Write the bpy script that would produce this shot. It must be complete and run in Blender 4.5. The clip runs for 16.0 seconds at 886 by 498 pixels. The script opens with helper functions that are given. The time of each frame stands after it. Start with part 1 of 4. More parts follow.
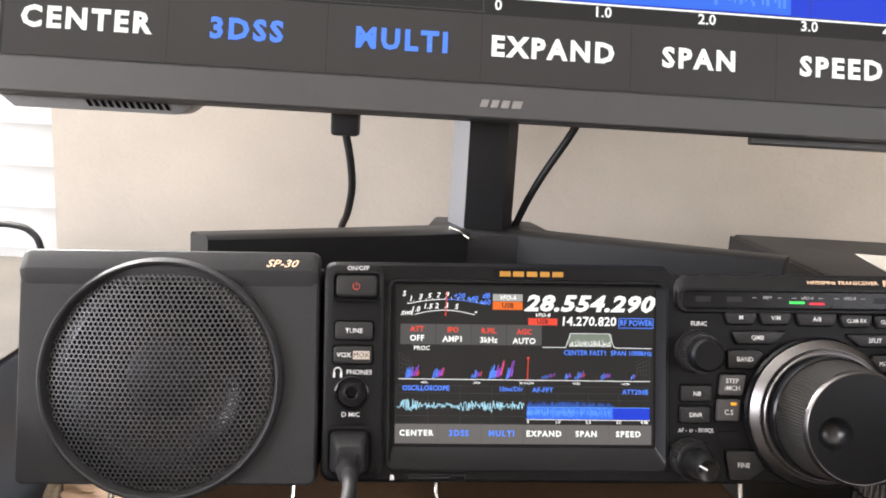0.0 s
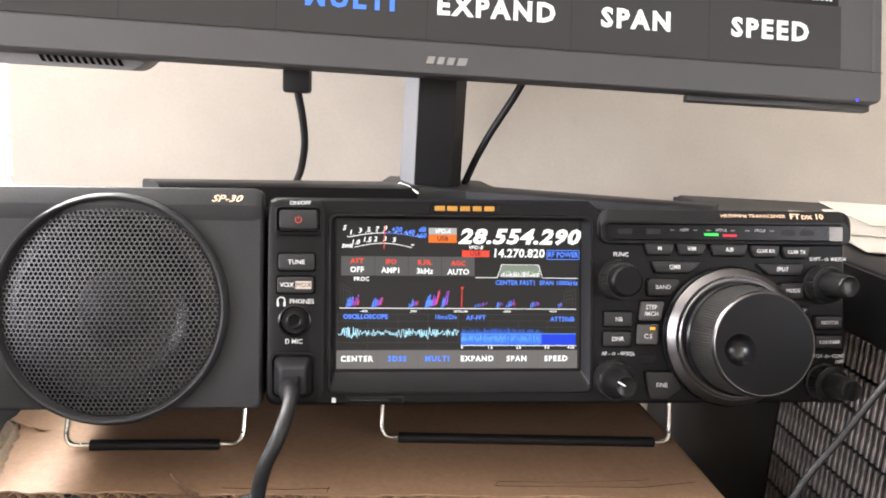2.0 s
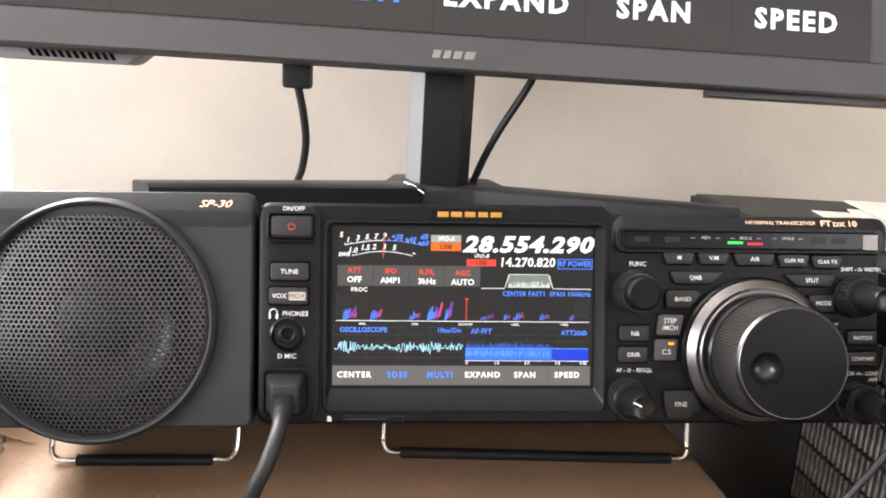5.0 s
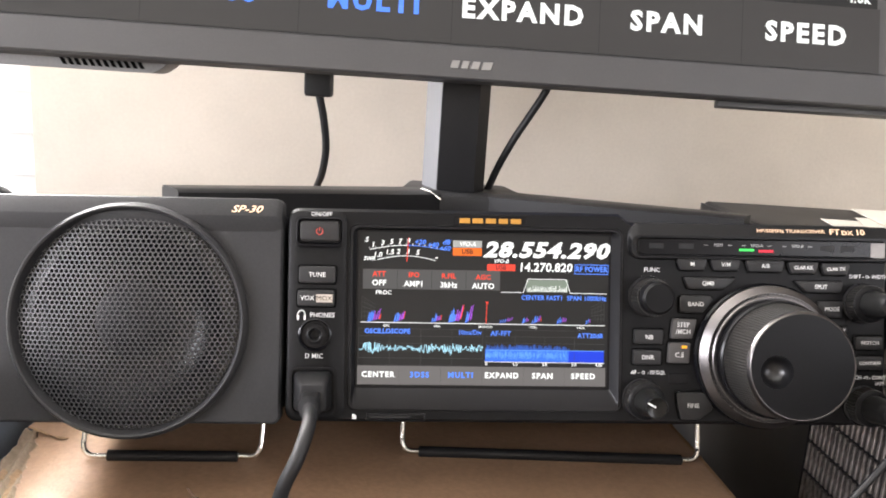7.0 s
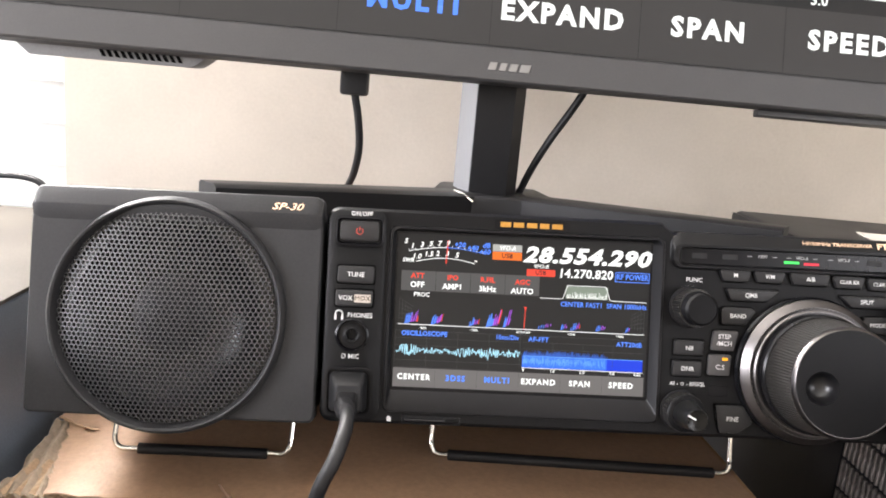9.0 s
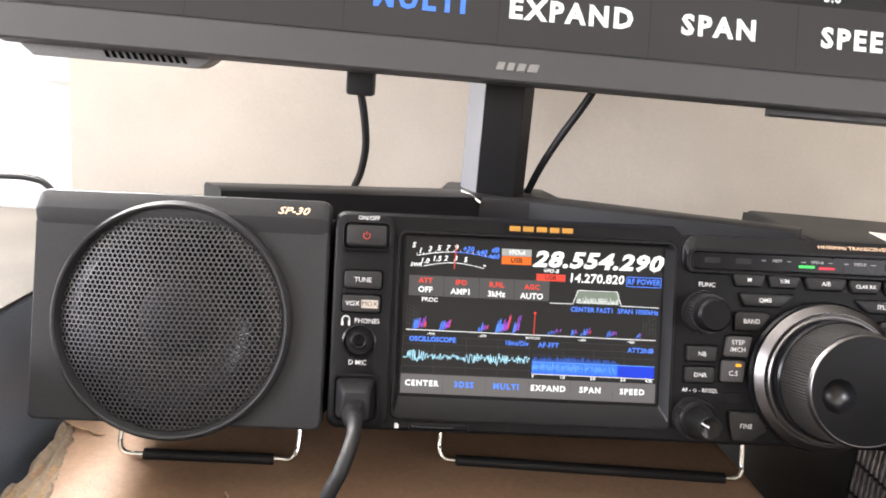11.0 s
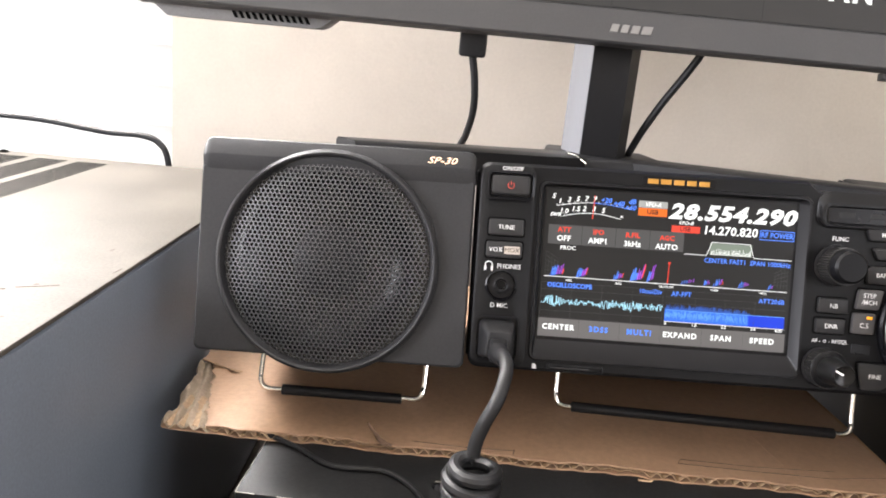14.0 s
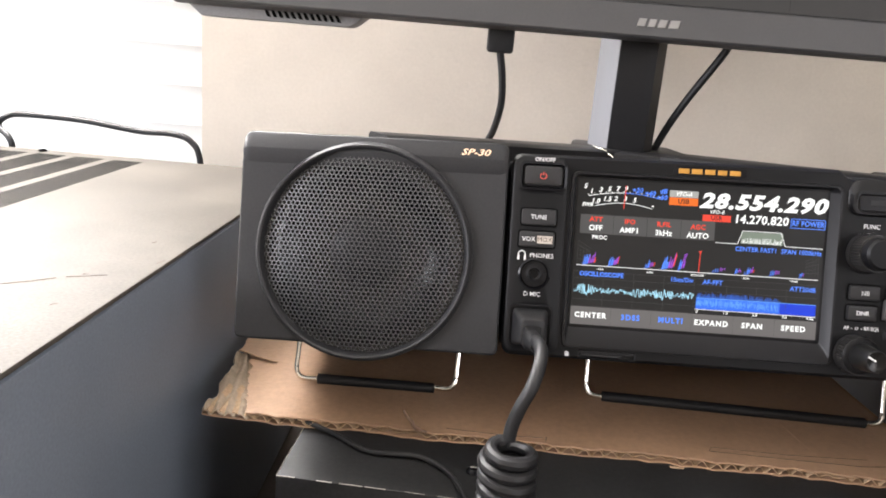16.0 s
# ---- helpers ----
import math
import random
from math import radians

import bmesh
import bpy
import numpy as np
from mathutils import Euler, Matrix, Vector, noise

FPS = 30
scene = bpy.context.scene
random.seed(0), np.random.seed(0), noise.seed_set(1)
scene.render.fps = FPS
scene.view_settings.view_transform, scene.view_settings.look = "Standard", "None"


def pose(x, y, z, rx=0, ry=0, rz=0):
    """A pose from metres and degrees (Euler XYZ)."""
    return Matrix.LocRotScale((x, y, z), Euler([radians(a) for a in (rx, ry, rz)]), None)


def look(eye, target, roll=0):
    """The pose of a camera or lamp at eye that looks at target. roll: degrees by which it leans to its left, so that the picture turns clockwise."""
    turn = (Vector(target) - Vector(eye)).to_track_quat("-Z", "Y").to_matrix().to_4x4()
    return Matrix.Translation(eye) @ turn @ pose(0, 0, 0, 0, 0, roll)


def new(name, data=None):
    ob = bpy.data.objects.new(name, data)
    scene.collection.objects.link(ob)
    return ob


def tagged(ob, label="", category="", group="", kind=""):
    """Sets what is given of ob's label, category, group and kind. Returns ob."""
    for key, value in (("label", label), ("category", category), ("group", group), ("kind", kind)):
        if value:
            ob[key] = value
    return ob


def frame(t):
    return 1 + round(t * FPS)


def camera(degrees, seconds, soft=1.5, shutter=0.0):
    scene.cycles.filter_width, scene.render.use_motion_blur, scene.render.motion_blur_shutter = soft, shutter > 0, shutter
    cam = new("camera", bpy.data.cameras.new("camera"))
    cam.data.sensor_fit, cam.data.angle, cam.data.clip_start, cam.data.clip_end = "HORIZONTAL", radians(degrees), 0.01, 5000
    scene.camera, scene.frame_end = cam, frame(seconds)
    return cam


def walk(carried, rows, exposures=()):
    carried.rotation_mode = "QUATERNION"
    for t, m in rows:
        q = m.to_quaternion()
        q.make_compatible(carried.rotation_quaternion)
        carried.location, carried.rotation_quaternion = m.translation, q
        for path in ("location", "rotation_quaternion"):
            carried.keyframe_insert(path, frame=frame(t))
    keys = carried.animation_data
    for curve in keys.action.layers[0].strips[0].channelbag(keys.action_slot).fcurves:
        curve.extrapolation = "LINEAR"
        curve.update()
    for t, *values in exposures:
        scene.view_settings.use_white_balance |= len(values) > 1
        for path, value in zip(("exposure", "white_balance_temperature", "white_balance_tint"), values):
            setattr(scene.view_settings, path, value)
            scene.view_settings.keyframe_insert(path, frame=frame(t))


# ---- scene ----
cam = camera(62.0, 16.0, 1.8)
PATH = [
    (0.0, -0.0882, -0.2950, 1.1044, 79.01, -3.33, -0.51),
    (0.5, -0.0807, -0.3024, 1.0927, 78.49, -3.42, -2.07),
    (1.0, -0.0695, -0.3205, 1.0927, 78.26, -3.33, -2.85),
    (1.5, -0.0688, -0.3243, 1.0905, 78.21, -3.29, -2.94),
    (2.0, -0.0720, -0.3181, 1.0863, 78.18, -3.44, -2.65),
    (2.5, -0.0750, -0.3194, 1.0857, 78.02, -3.64, -2.15),
    (3.0, -0.0808, -0.3018, 1.0854, 77.78, -3.74, -1.70),
    (3.5, -0.0781, -0.2973, 1.0835, 77.55, -3.65, -1.56),
    (4.0, -0.0740, -0.2953, 1.0896, 77.43, -3.41, -1.62),
    (6.5, -0.0634, -0.3001, 1.0885, 77.68, -3.42, -1.74),
    (7.0, -0.0747, -0.3072, 1.0914, 77.80, -3.70, -1.15),
    (7.5, -0.0835, -0.3065, 1.0903, 77.81, -4.20, -0.66),
    (8.0, -0.0836, -0.3064, 1.0898, 77.76, -4.54, -0.17),
    (8.5, -0.0828, -0.3048, 1.0893, 77.70, -4.88, 0.18),
    (9.0, -0.0855, -0.3043, 1.0910, 77.73, -5.12, 0.33),
    (11.5, -0.0875, -0.2983, 1.0933, 77.10, -4.73, 1.00),
    (12.0, -0.0969, -0.3308, 1.0887, 76.31, -4.53, 1.47),
    (12.5, -0.1206, -0.3304, 1.0832, 75.69, -4.58, 2.38),
    (13.0, -0.1260, -0.3244, 1.0785, 75.22, -4.86, 3.12),
    (13.5, -0.1243, -0.3196, 1.0793, 75.12, -5.21, 3.71),
    (14.0, -0.1285, -0.3194, 1.0822, 75.12, -5.36, 4.20),
    (14.5, -0.1303, -0.3200, 1.0834, 75.28, -5.40, 4.57),
    (15.0, -0.1348, -0.3224, 1.0835, 75.29, -5.33, 4.86),
    (15.5, -0.1366, -0.3260, 1.0818, 75.23, -5.07, 5.14),
    (16.0, -0.1342, -0.3280, 1.0786, 75.08, -4.73, 5.58),
]
walk(cam, [(t, pose(*row)) for t, *row in PATH], [(0.0, 0.12), (0.6, 0.38), (11.5, 0.38), (12.6, 0.42), (14.4, 0.35), (15.5, 0.22), (16.0, 0.2)])
# world, window light and added fill
world = bpy.data.worlds.new("sky_world")
scene.world = world
world.use_nodes = True
wn = world.node_tree.nodes
sky = wn.new("ShaderNodeTexSky")
sky.sky_type, sky.sun_disc = "NISHITA", False
sky.sun_elevation, sky.sun_rotation = radians(38), radians(-35)
world.node_tree.links.new(sky.outputs[0], wn["Background"].inputs["Color"])
wn["Background"].inputs["Strength"].default_value = 0.1


def area_lamp(name, m, sx, sy, watts, colour):
    d = bpy.data.lights.new(name, "AREA")
    d.shape, d.size, d.size_y, d.energy, d.color = "RECTANGLE", sx, sy, watts, colour
    ob = new(name, d)
    ob.matrix_world = m
    return ob


# daylight in the north window's upper half and an unseen west window; the east lamp is added fill
area_lamp("north_window_daylight", look((-0.9717, 0.3877, 1.65), (-0.9019, -0.6123, 1.65)), 0.96, 0.7, 170.0, (1.0, 0.96, 0.95))
area_lamp("west_window_daylight", look((-3.36, -1.8, 1.62), (0.0, -0.4, 1.2)), 1.7, 1.2, 155.0, (0.96, 0.95, 1.02))
area_lamp("east_fill_light", look((1.71, -1.95, 1.6), (0.0, -0.2, 1.2)), 1.1, 1.1, 22.0, (0.97, 0.95, 1.0))


# ---- materials ----
def mat(name, colour, rough=0.5, metal=0.0, grain=0.0, scale=400.0, bump=0.0, bscale=0.0, bdist=0.001, emit=0.0, spot=None, spec=0.5, stain=0.0, stain_scale=12.0):
    m = bpy.data.materials.new(name)
    m.use_nodes = True
    nt = m.node_tree
    n, link = nt.nodes, nt.links.new
    b = n["Principled BSDF"]
    b.inputs["Roughness"].default_value, b.inputs["Metallic"].default_value = rough, metal
    b.inputs["Specular IOR Level"].default_value = spec
    c = (*colour, 1.0)
    b.inputs["Base Color"].default_value = c
    co = n.new("ShaderNodeTexCoord").outputs["Object"]
    if grain or stain:
        fine = n.new("ShaderNodeTexNoise")
        fine.inputs["Scale"].default_value, fine.inputs["Detail"].default_value = scale, 6
        link(co, fine.inputs["Vector"])
        big = n.new("ShaderNodeTexNoise")
        big.inputs["Scale"].default_value, big.inputs["Detail"].default_value = stain_scale, 5
        link(co, big.inputs["Vector"])
        last = None
        for src, amount in ((fine, grain), (big, stain)):
            r = n.new("ShaderNodeMapRange")
            r.inputs["From Min"].default_value, r.inputs["From Max"].default_value = 0.3, 0.7
            r.inputs["To Min"].default_value, r.inputs["To Max"].default_value = 1 - amount, 1 + amount
            link(src.outputs["Fac"], r.inputs["Value"])
            mix = n.new("ShaderNodeMix")
            mix.data_type, mix.blend_type = "RGBA", "MULTIPLY"
            mix.inputs["Factor"].default_value = 1
            if last is None:
                mix.inputs["A"].default_value = c
            else:
                link(last, mix.inputs["A"])
            link(r.outputs["Result"], mix.inputs["B"])
            last = mix.outputs["Result"]
        link(last, b.inputs["Base Color"])
        rr = n.new("ShaderNodeMapRange")
        rr.inputs["To Min"].default_value, rr.inputs["To Max"].default_value = max(0.02, rough - 0.08), min(1, rough + 0.08)
        link(big.outputs["Fac"], rr.inputs["Value"])
        link(rr.outputs["Result"], b.inputs["Roughness"])
    if bump:
        t = n.new("ShaderNodeTexNoise")
        t.inputs["Scale"].default_value, t.inputs["Detail"].default_value = bscale or scale, 4
        link(co, t.inputs["Vector"])
        bp = n.new("ShaderNodeBump")
        bp.inputs["Strength"].default_value, bp.inputs["Distance"].default_value = bump, bdist
        link(t.outputs["Fac"], bp.inputs["Height"])
        link(bp.outputs["Normal"], b.inputs["Normal"])
    if emit:
        b.inputs["Emission Color"].default_value = c
        b.inputs["Emission Strength"].default_value = emit
        b.inputs["Base Color"].default_value = (0.01, 0.01, 0.01, 1)
    return m


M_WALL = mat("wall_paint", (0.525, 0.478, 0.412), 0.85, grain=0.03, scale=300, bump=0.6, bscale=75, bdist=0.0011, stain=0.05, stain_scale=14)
# walls out of view, darker than the north one to throw back less light
M_DIM = mat("dimmed_wall_paint", (0.36, 0.33, 0.29), 0.85, grain=0.03, scale=300, bump=0.4, bscale=160, stain=0.03, stain_scale=3)
M_CEIL = mat("ceiling_paint", (0.8, 0.79, 0.76), 0.9, grain=0.02, scale=200)
# unseen floor, its colour lowered to weaken light bounced under the radio
M_FLOOR = mat("floor_carpet", (0.17, 0.15, 0.13), 0.95, grain=0.25, scale=500, bump=0.6, stain=0.1)
M_TRIM = mat("white_trim", (0.8, 0.8, 0.78), 0.45, grain=0.02, scale=100)
M_DESK = mat("dark_wood", (0.028, 0.021, 0.017), 0.4, grain=0.3, scale=60, stain=0.2)
M_SLAT = mat("blind_vinyl", (0.85, 0.85, 0.83), 0.5, grain=0.01)


def let_through(m, share, colour):
    """Thin vinyl: part of the light that falls on one side comes out of the other."""
    n, link = m.node_tree.nodes, m.node_tree.links.new
    t, mix = n.new("ShaderNodeBsdfTranslucent"), n.new("ShaderNodeMixShader")
    t.inputs["Color"].default_value = (*colour, 1)
    mix.inputs[0].default_value = share
    link(n["Principled BSDF"].outputs[0], mix.inputs[1]), link(t.outputs[0], mix.inputs[2])
    link(mix.outputs[0], n["Material Output"].inputs["Surface"])


let_through(M_SLAT, 0.5, (0.88, 0.88, 0.88))
M_BLACK = mat("radio_black", (0.0045, 0.0045, 0.005), 0.4, grain=0.12, scale=900, bump=0.12, bscale=2500, stain=0.08, spec=0.15)
M_DARK = mat("button_rubber", (0.014, 0.014, 0.0148), 0.44, grain=0.08, scale=900, bump=0.05, bscale=2500, spec=0.32)
M_GLOSS = mat("gloss_black", (0.005, 0.005, 0.006), 0.2, grain=0.05, scale=300, spec=0.18)
M_BEZEL = mat("bezel_gloss", (0.006, 0.006, 0.007), 0.33, grain=0.05, scale=300, stain=0.1, spec=0.22)
M_VISOR = mat("visor_black", (0.0055, 0.0055, 0.006), 0.3, grain=0.1, scale=600, bump=0.08, bscale=2500, spec=0.18)
# pale grey that stands for light caught by the visor's slanted inner end
M_FACET = mat("end_facet_sheen", (0.2, 0.19, 0.185), 0.4, grain=0.05, scale=400)
M_FLAP = mat("torn_strip", (0.2, 0.125, 0.085), 0.8, grain=0.25, scale=500, stain=0.2)
M_KNOB = mat("knob_black", (0.0045, 0.0045, 0.005), 0.34, grain=0.1, scale=700, stain=0.1, spec=0.12)
M_DIMPLE = mat("dimple_gloss", (0.006, 0.006, 0.007), 0.27, grain=0.05, scale=300)
M_KNOBEND = mat("knob_end", (0.017, 0.0165, 0.016), 0.2, metal=0.8, grain=0.1, scale=900)
M_KNOBCONE = mat("knob_cone", (0.009, 0.009, 0.009), 0.28, grain=0.1, scale=700, spec=0.18)
M_KNOBSIDE = mat("knob_rubber", (0.015, 0.0142, 0.0135), 0.42, grain=0.15, scale=900, spec=0.35)
M_CHROME = mat("chrome_rim", (0.12, 0.113, 0.112), 0.32, metal=1.0, grain=0.05, scale=500)
M_DIALRING = mat("brushed_ring", (0.06, 0.058, 0.058), 0.4, metal=1.0, grain=0.15, scale=900)
M_STEEL = mat("bright_wire", (0.75, 0.72, 0.66), 0.22, metal=1.0, grain=0.05, scale=400)
M_SPK = mat("speaker_steel", (0.023, 0.023, 0.0245), 0.55, grain=0.12, scale=1200, bump=0.15, bscale=3000, stain=0.06, spec=0.25)
M_GRILLE = mat("grille_steel", (0.048, 0.048, 0.051), 0.36, metal=0.3, grain=0.1, scale=900)
M_CONE = mat("speaker_cone", (0.006, 0.006, 0.007), 0.22, grain=0.2, scale=500, spec=0.42)
M_CAP = mat("dust_cap", (0.006, 0.006, 0.007), 0.4, grain=0.1, scale=300, spec=0.2)
M_RUBBER = mat("rubber_black", (0.011, 0.011, 0.012), 0.5, grain=0.12, scale=600, stain=0.1, spec=0.3)
M_CABLE = mat("cable_black", (0.011, 0.011, 0.012), 0.48, grain=0.1, scale=500, spec=0.35)
M_MON = mat("monitor_plastic", (0.038, 0.0375, 0.0385), 0.5, grain=0.08, scale=800, bump=0.12, bscale=1800, stain=0.05)
# shell plastic lightened for the window light and haze on the left housing
M_MONBACK = mat("monitor_shell_lit", (0.17, 0.17, 0.175), 0.5, grain=0.08, scale=800)
M_KEYGREY = mat("grey_key", (0.045, 0.043, 0.043), 0.45, grain=0.08, scale=800)
M_STAND = mat("stand_plastic", (0.012, 0.012, 0.013), 0.42, grain=0.08, scale=700, stain=0.05, spec=0.25)
# pale grey in place of window light mirrored by the black neck's side
M_NECKSHEEN = mat("stand_side_sheen", (0.1, 0.103, 0.114), 0.35, grain=0.03, scale=500)
M_CARD = mat("cardboard", (0.385, 0.242, 0.15), 0.36, grain=0.1, scale=350, bump=0.2, bscale=500, stain=0.13, stain_scale=9, spec=1.0)
M_CARDIN = mat("cardboard_core", (0.42, 0.29, 0.18), 0.85, grain=0.18, scale=600, stain=0.1)
M_TORN = mat("cardboard_torn", (0.36, 0.285, 0.21), 0.9, grain=0.15, scale=300, bump=0.6, bscale=300, stain=0.15)
M_MARK = mat("pen_mark", (0.06, 0.04, 0.03), 0.7)
M_AMP = mat("amplifier_paint", (0.08, 0.072, 0.062), 0.6, grain=0.14, scale=700, bump=0.12, bscale=900, stain=0.18, stain_scale=20, spec=0.1)
# dark sides lightened to blue-grey, with the lens haze mixed into the colour
M_AMPSIDE = mat("amplifier_side_hazed", (0.15, 0.172, 0.21), 0.5, grain=0.08, scale=700, bump=0.1, bscale=900, stain=0.12)
M_SLOT = mat("slot_dark", (0.004, 0.004, 0.004), 0.9, spec=0.03)
M_PSU = mat("supply_black", (0.014, 0.014, 0.0145), 0.42, grain=0.2, scale=500, bump=0.1, bscale=900, stain=0.25, stain_scale=25, spec=0.2)
M_WORN = mat("worn_edge", (0.4, 0.38, 0.34), 0.5, metal=0.6, grain=0.3, scale=300)
M_CASE = mat("case_black", (0.006, 0.006, 0.0068), 0.5, grain=0.12, scale=600, stain=0.1, spec=0.35)
M_BAR = mat("grille_bar", (0.24, 0.215, 0.2), 0.36, metal=0.8, grain=0.35, scale=160, stain=0.35, stain_scale=40)
M_PAPER = mat("paper", (0.5, 0.475, 0.42), 0.8, grain=0.03, scale=200, stain=0.05)
M_INK = mat("print_white", (0.6, 0.6, 0.6), 0.5)
M_GOLD = mat("print_gold", (0.42, 0.21, 0.035), 0.35, metal=0.3)
M_TAN = mat("print_tan", (0.72, 0.5, 0.33), 0.4)
M_SILVER = mat("print_silver", (0.22, 0.215, 0.21), 0.35, metal=0.5)
M_GREYPRINT = mat("print_grey", (0.35, 0.35, 0.35), 0.5)
M_FIELD = mat("print_field", (0.42, 0.37, 0.32), 0.5)
M_RED_PRINT = mat("print_red", (0.6, 0.06, 0.04), 0.5)


def glow(name, r, g, b, s=1.0):
    return mat(name, (r, g, b), 0.25, emit=s, spec=0.2)


G_BACK = glow("lcd_black", 0.006, 0.0058, 0.006, 1.0)
G_PANEL = glow("lcd_grey", 0.075, 0.073, 0.072)
G_STRIP = glow("lcd_strip", 0.14, 0.13, 0.127)
G_STRIP_DIM = glow("lcd_strip_dim", 0.036, 0.033, 0.032)
G_WHITE = glow("lcd_white", 0.95, 0.95, 0.93, 1.15)
G_BLUE = glow("lcd_blue", 0.08, 0.24, 1.0, 1.15)
G_DEEP = glow("lcd_deep_blue", 0.0, 0.04, 0.68)
G_SKYBLUE = glow("lcd_light_blue", 0.03, 0.16, 0.85)
G_DIMBLUE = glow("lcd_dim_blue", 0.02, 0.09, 0.45)
G_PURPLE = glow("lcd_purple", 0.4, 0.08, 0.75)
G_PALEBLUE = glow("lcd_pale_blue", 0.12, 0.36, 0.95)
G_RED = glow("lcd_red", 0.9, 0.06, 0.03)
G_ORANGE = glow("lcd_orange", 0.9, 0.16, 0.01)
G_CYAN = glow("lcd_cyan", 0.45, 0.82, 1.0)
G_GRID = glow("lcd_grid", 0.05, 0.05, 0.05)
G_SAGE = glow("lcd_sage", 0.2, 0.24, 0.19)
G_TAG = glow("lcd_tag", 0.4, 0.4, 0.38)
G_BLACK = glow("lcd_ink", 0.007, 0.0065, 0.0065)
L_GREEN = glow("led_green", 0.05, 0.9, 0.12, 1.2)
L_RED = glow("led_red", 0.9, 0.02, 0.05, 1.0)
L_AMBER = glow("led_amber", 1.0, 0.4, 0.02, 1.2)
L_BLUE = glow("led_blue", 0.05, 0.05, 1.0, 1.5)
G_SKY = glow("outside_sky", 0.97, 0.98, 1.0, 1.1)


# ---- building helpers ----
def empty(name, m, label, category, group=""):
    ob = new(name)
    ob.empty_display_size = 0.02
    ob.matrix_world = m
    return tagged(ob, label, category, group)


def finish(bm, smooth=35):
    bmesh.ops.recalc_face_normals(bm, faces=bm.faces)
    me = bpy.data.meshes.new("mesh")
    bm.to_mesh(me)
    bm.free()
    if smooth:
        for p in me.polygons:
            p.use_smooth = True
        me.set_sharp_from_angle(angle=radians(smooth))
    return me


def part(name, bm, material, parent, label="", m=None, smooth=35):
    me = bm if isinstance(bm, bpy.types.Mesh) else finish(bm, smooth)
    if not me.materials:
        me.materials.append(material)
    ob = new(name, me)
    if parent is not None:
        ob.parent = parent
    if m is not None:
        ob.matrix_basis = m
    return tagged(ob, label)


def box(x0, x1, y0, y1, z0, z1, bev=0.0, seg=2, bm=None):
    b = bmesh.new()
    bmesh.ops.create_cube(b, size=1, matrix=Matrix.Translation(((x0 + x1) / 2, (y0 + y1) / 2, (z0 + z1) / 2)) @ Matrix.Diagonal((x1 - x0, y1 - y0, z1 - z0, 1)))
    if bev:
        bmesh.ops.bevel(b, geom=b.edges[:], offset=bev, segments=seg, affect="EDGES", profile=0.5)
    return merge(bm, b)


def merge(bm, b):
    if bm is None:
        return b
    me = bpy.data.meshes.new("tmp")
    b.to_mesh(me)
    b.free()
    bm.from_mesh(me)
    bpy.data.meshes.remove(me)
    return bm


def prism(pts, y0, y1, bev=0.0, seg=2, corner=0.0, bm=None, axis="y"):
    """An outline in x, z drawn out along y (or in x, y along z)."""
    b = bmesh.new()
    lay = (lambda p, h: (p[0], h, p[1])) if axis == "y" else (lambda p, h: (p[0], p[1], h)) if axis == "z" else (lambda p, h: (h, p[0], p[1]))
    lo, hi = [b.verts.new(lay(p, y0)) for p in pts], [b.verts.new(lay(p, y1)) for p in pts]
    b.faces.new(lo), b.faces.new(hi[::-1])
    n = len(pts)
    sides = [b.faces.new((lo[i], lo[(i + 1) % n], hi[(i + 1) % n], hi[i])) for i in range(n)]
    bmesh.ops.recalc_face_normals(b, faces=b.faces)
    if corner:
        along = [e for e in b.edges if (e.verts[0] in lo) != (e.verts[1] in lo)]
        bmesh.ops.bevel(b, geom=along, offset=corner, segments=5, affect="EDGES", profile=0.5)
    if bev:
        flat = [e for e in b.edges if len(e.link_faces) == 2 and e.calc_face_angle(0) > 1.0]
        bmesh.ops.bevel(b, geom=flat, offset=bev, segments=seg, affect="EDGES", profile=0.5)
    return merge(bm, b)


def lathe(profile, segs=48, bm=None, m=None):
    """Revolve (radius, -y out of the face) pairs round the local y axis."""
    b = bmesh.new()
    rings = []
    for r, y in profile:
        if r < 1e-7:
            rings.append([b.verts.new((0, y, 0))])
        else:
            rings.append([b.verts.new((r * math.cos(2 * math.pi * i / segs), y, r * math.sin(2 * math.pi * i / segs))) for i in range(segs)])
    for a, c in zip(rings, rings[1:]):
        for i in range(segs):
            j = (i + 1) % segs
            f = [a[0] if len(a) == 1 else a[i], c[0] if len(c) == 1 else c[i], c[0] if len(c) == 1 else c[j], a[0] if len(a) == 1 else a[j]]
            f = list(dict.fromkeys(f))
            if len(f) > 2:
                b.faces.new(f)
    if m is not None:
        b.transform(m)
    return merge(bm, b)


def smooth_path(pts, steps=8):
    """A Catmull-Rom line through the points."""
    p = [Vector(q) for q in pts]
    p = [2 * p[0] - p[1]] + p + [2 * p[-1] - p[-2]]
    out = []
    for i in range(1, len(p) - 2):
        a, b, c, d = p[i - 1:i + 3]
        for k in range(steps):
            t = k / steps
            out.append(0.5 * (2 * b + (c - a) * t + (2 * a - 5 * b + 4 * c - d) * t * t + (3 * b - a - 3 * c + d) * t ** 3))
    return out + [p[-2]]


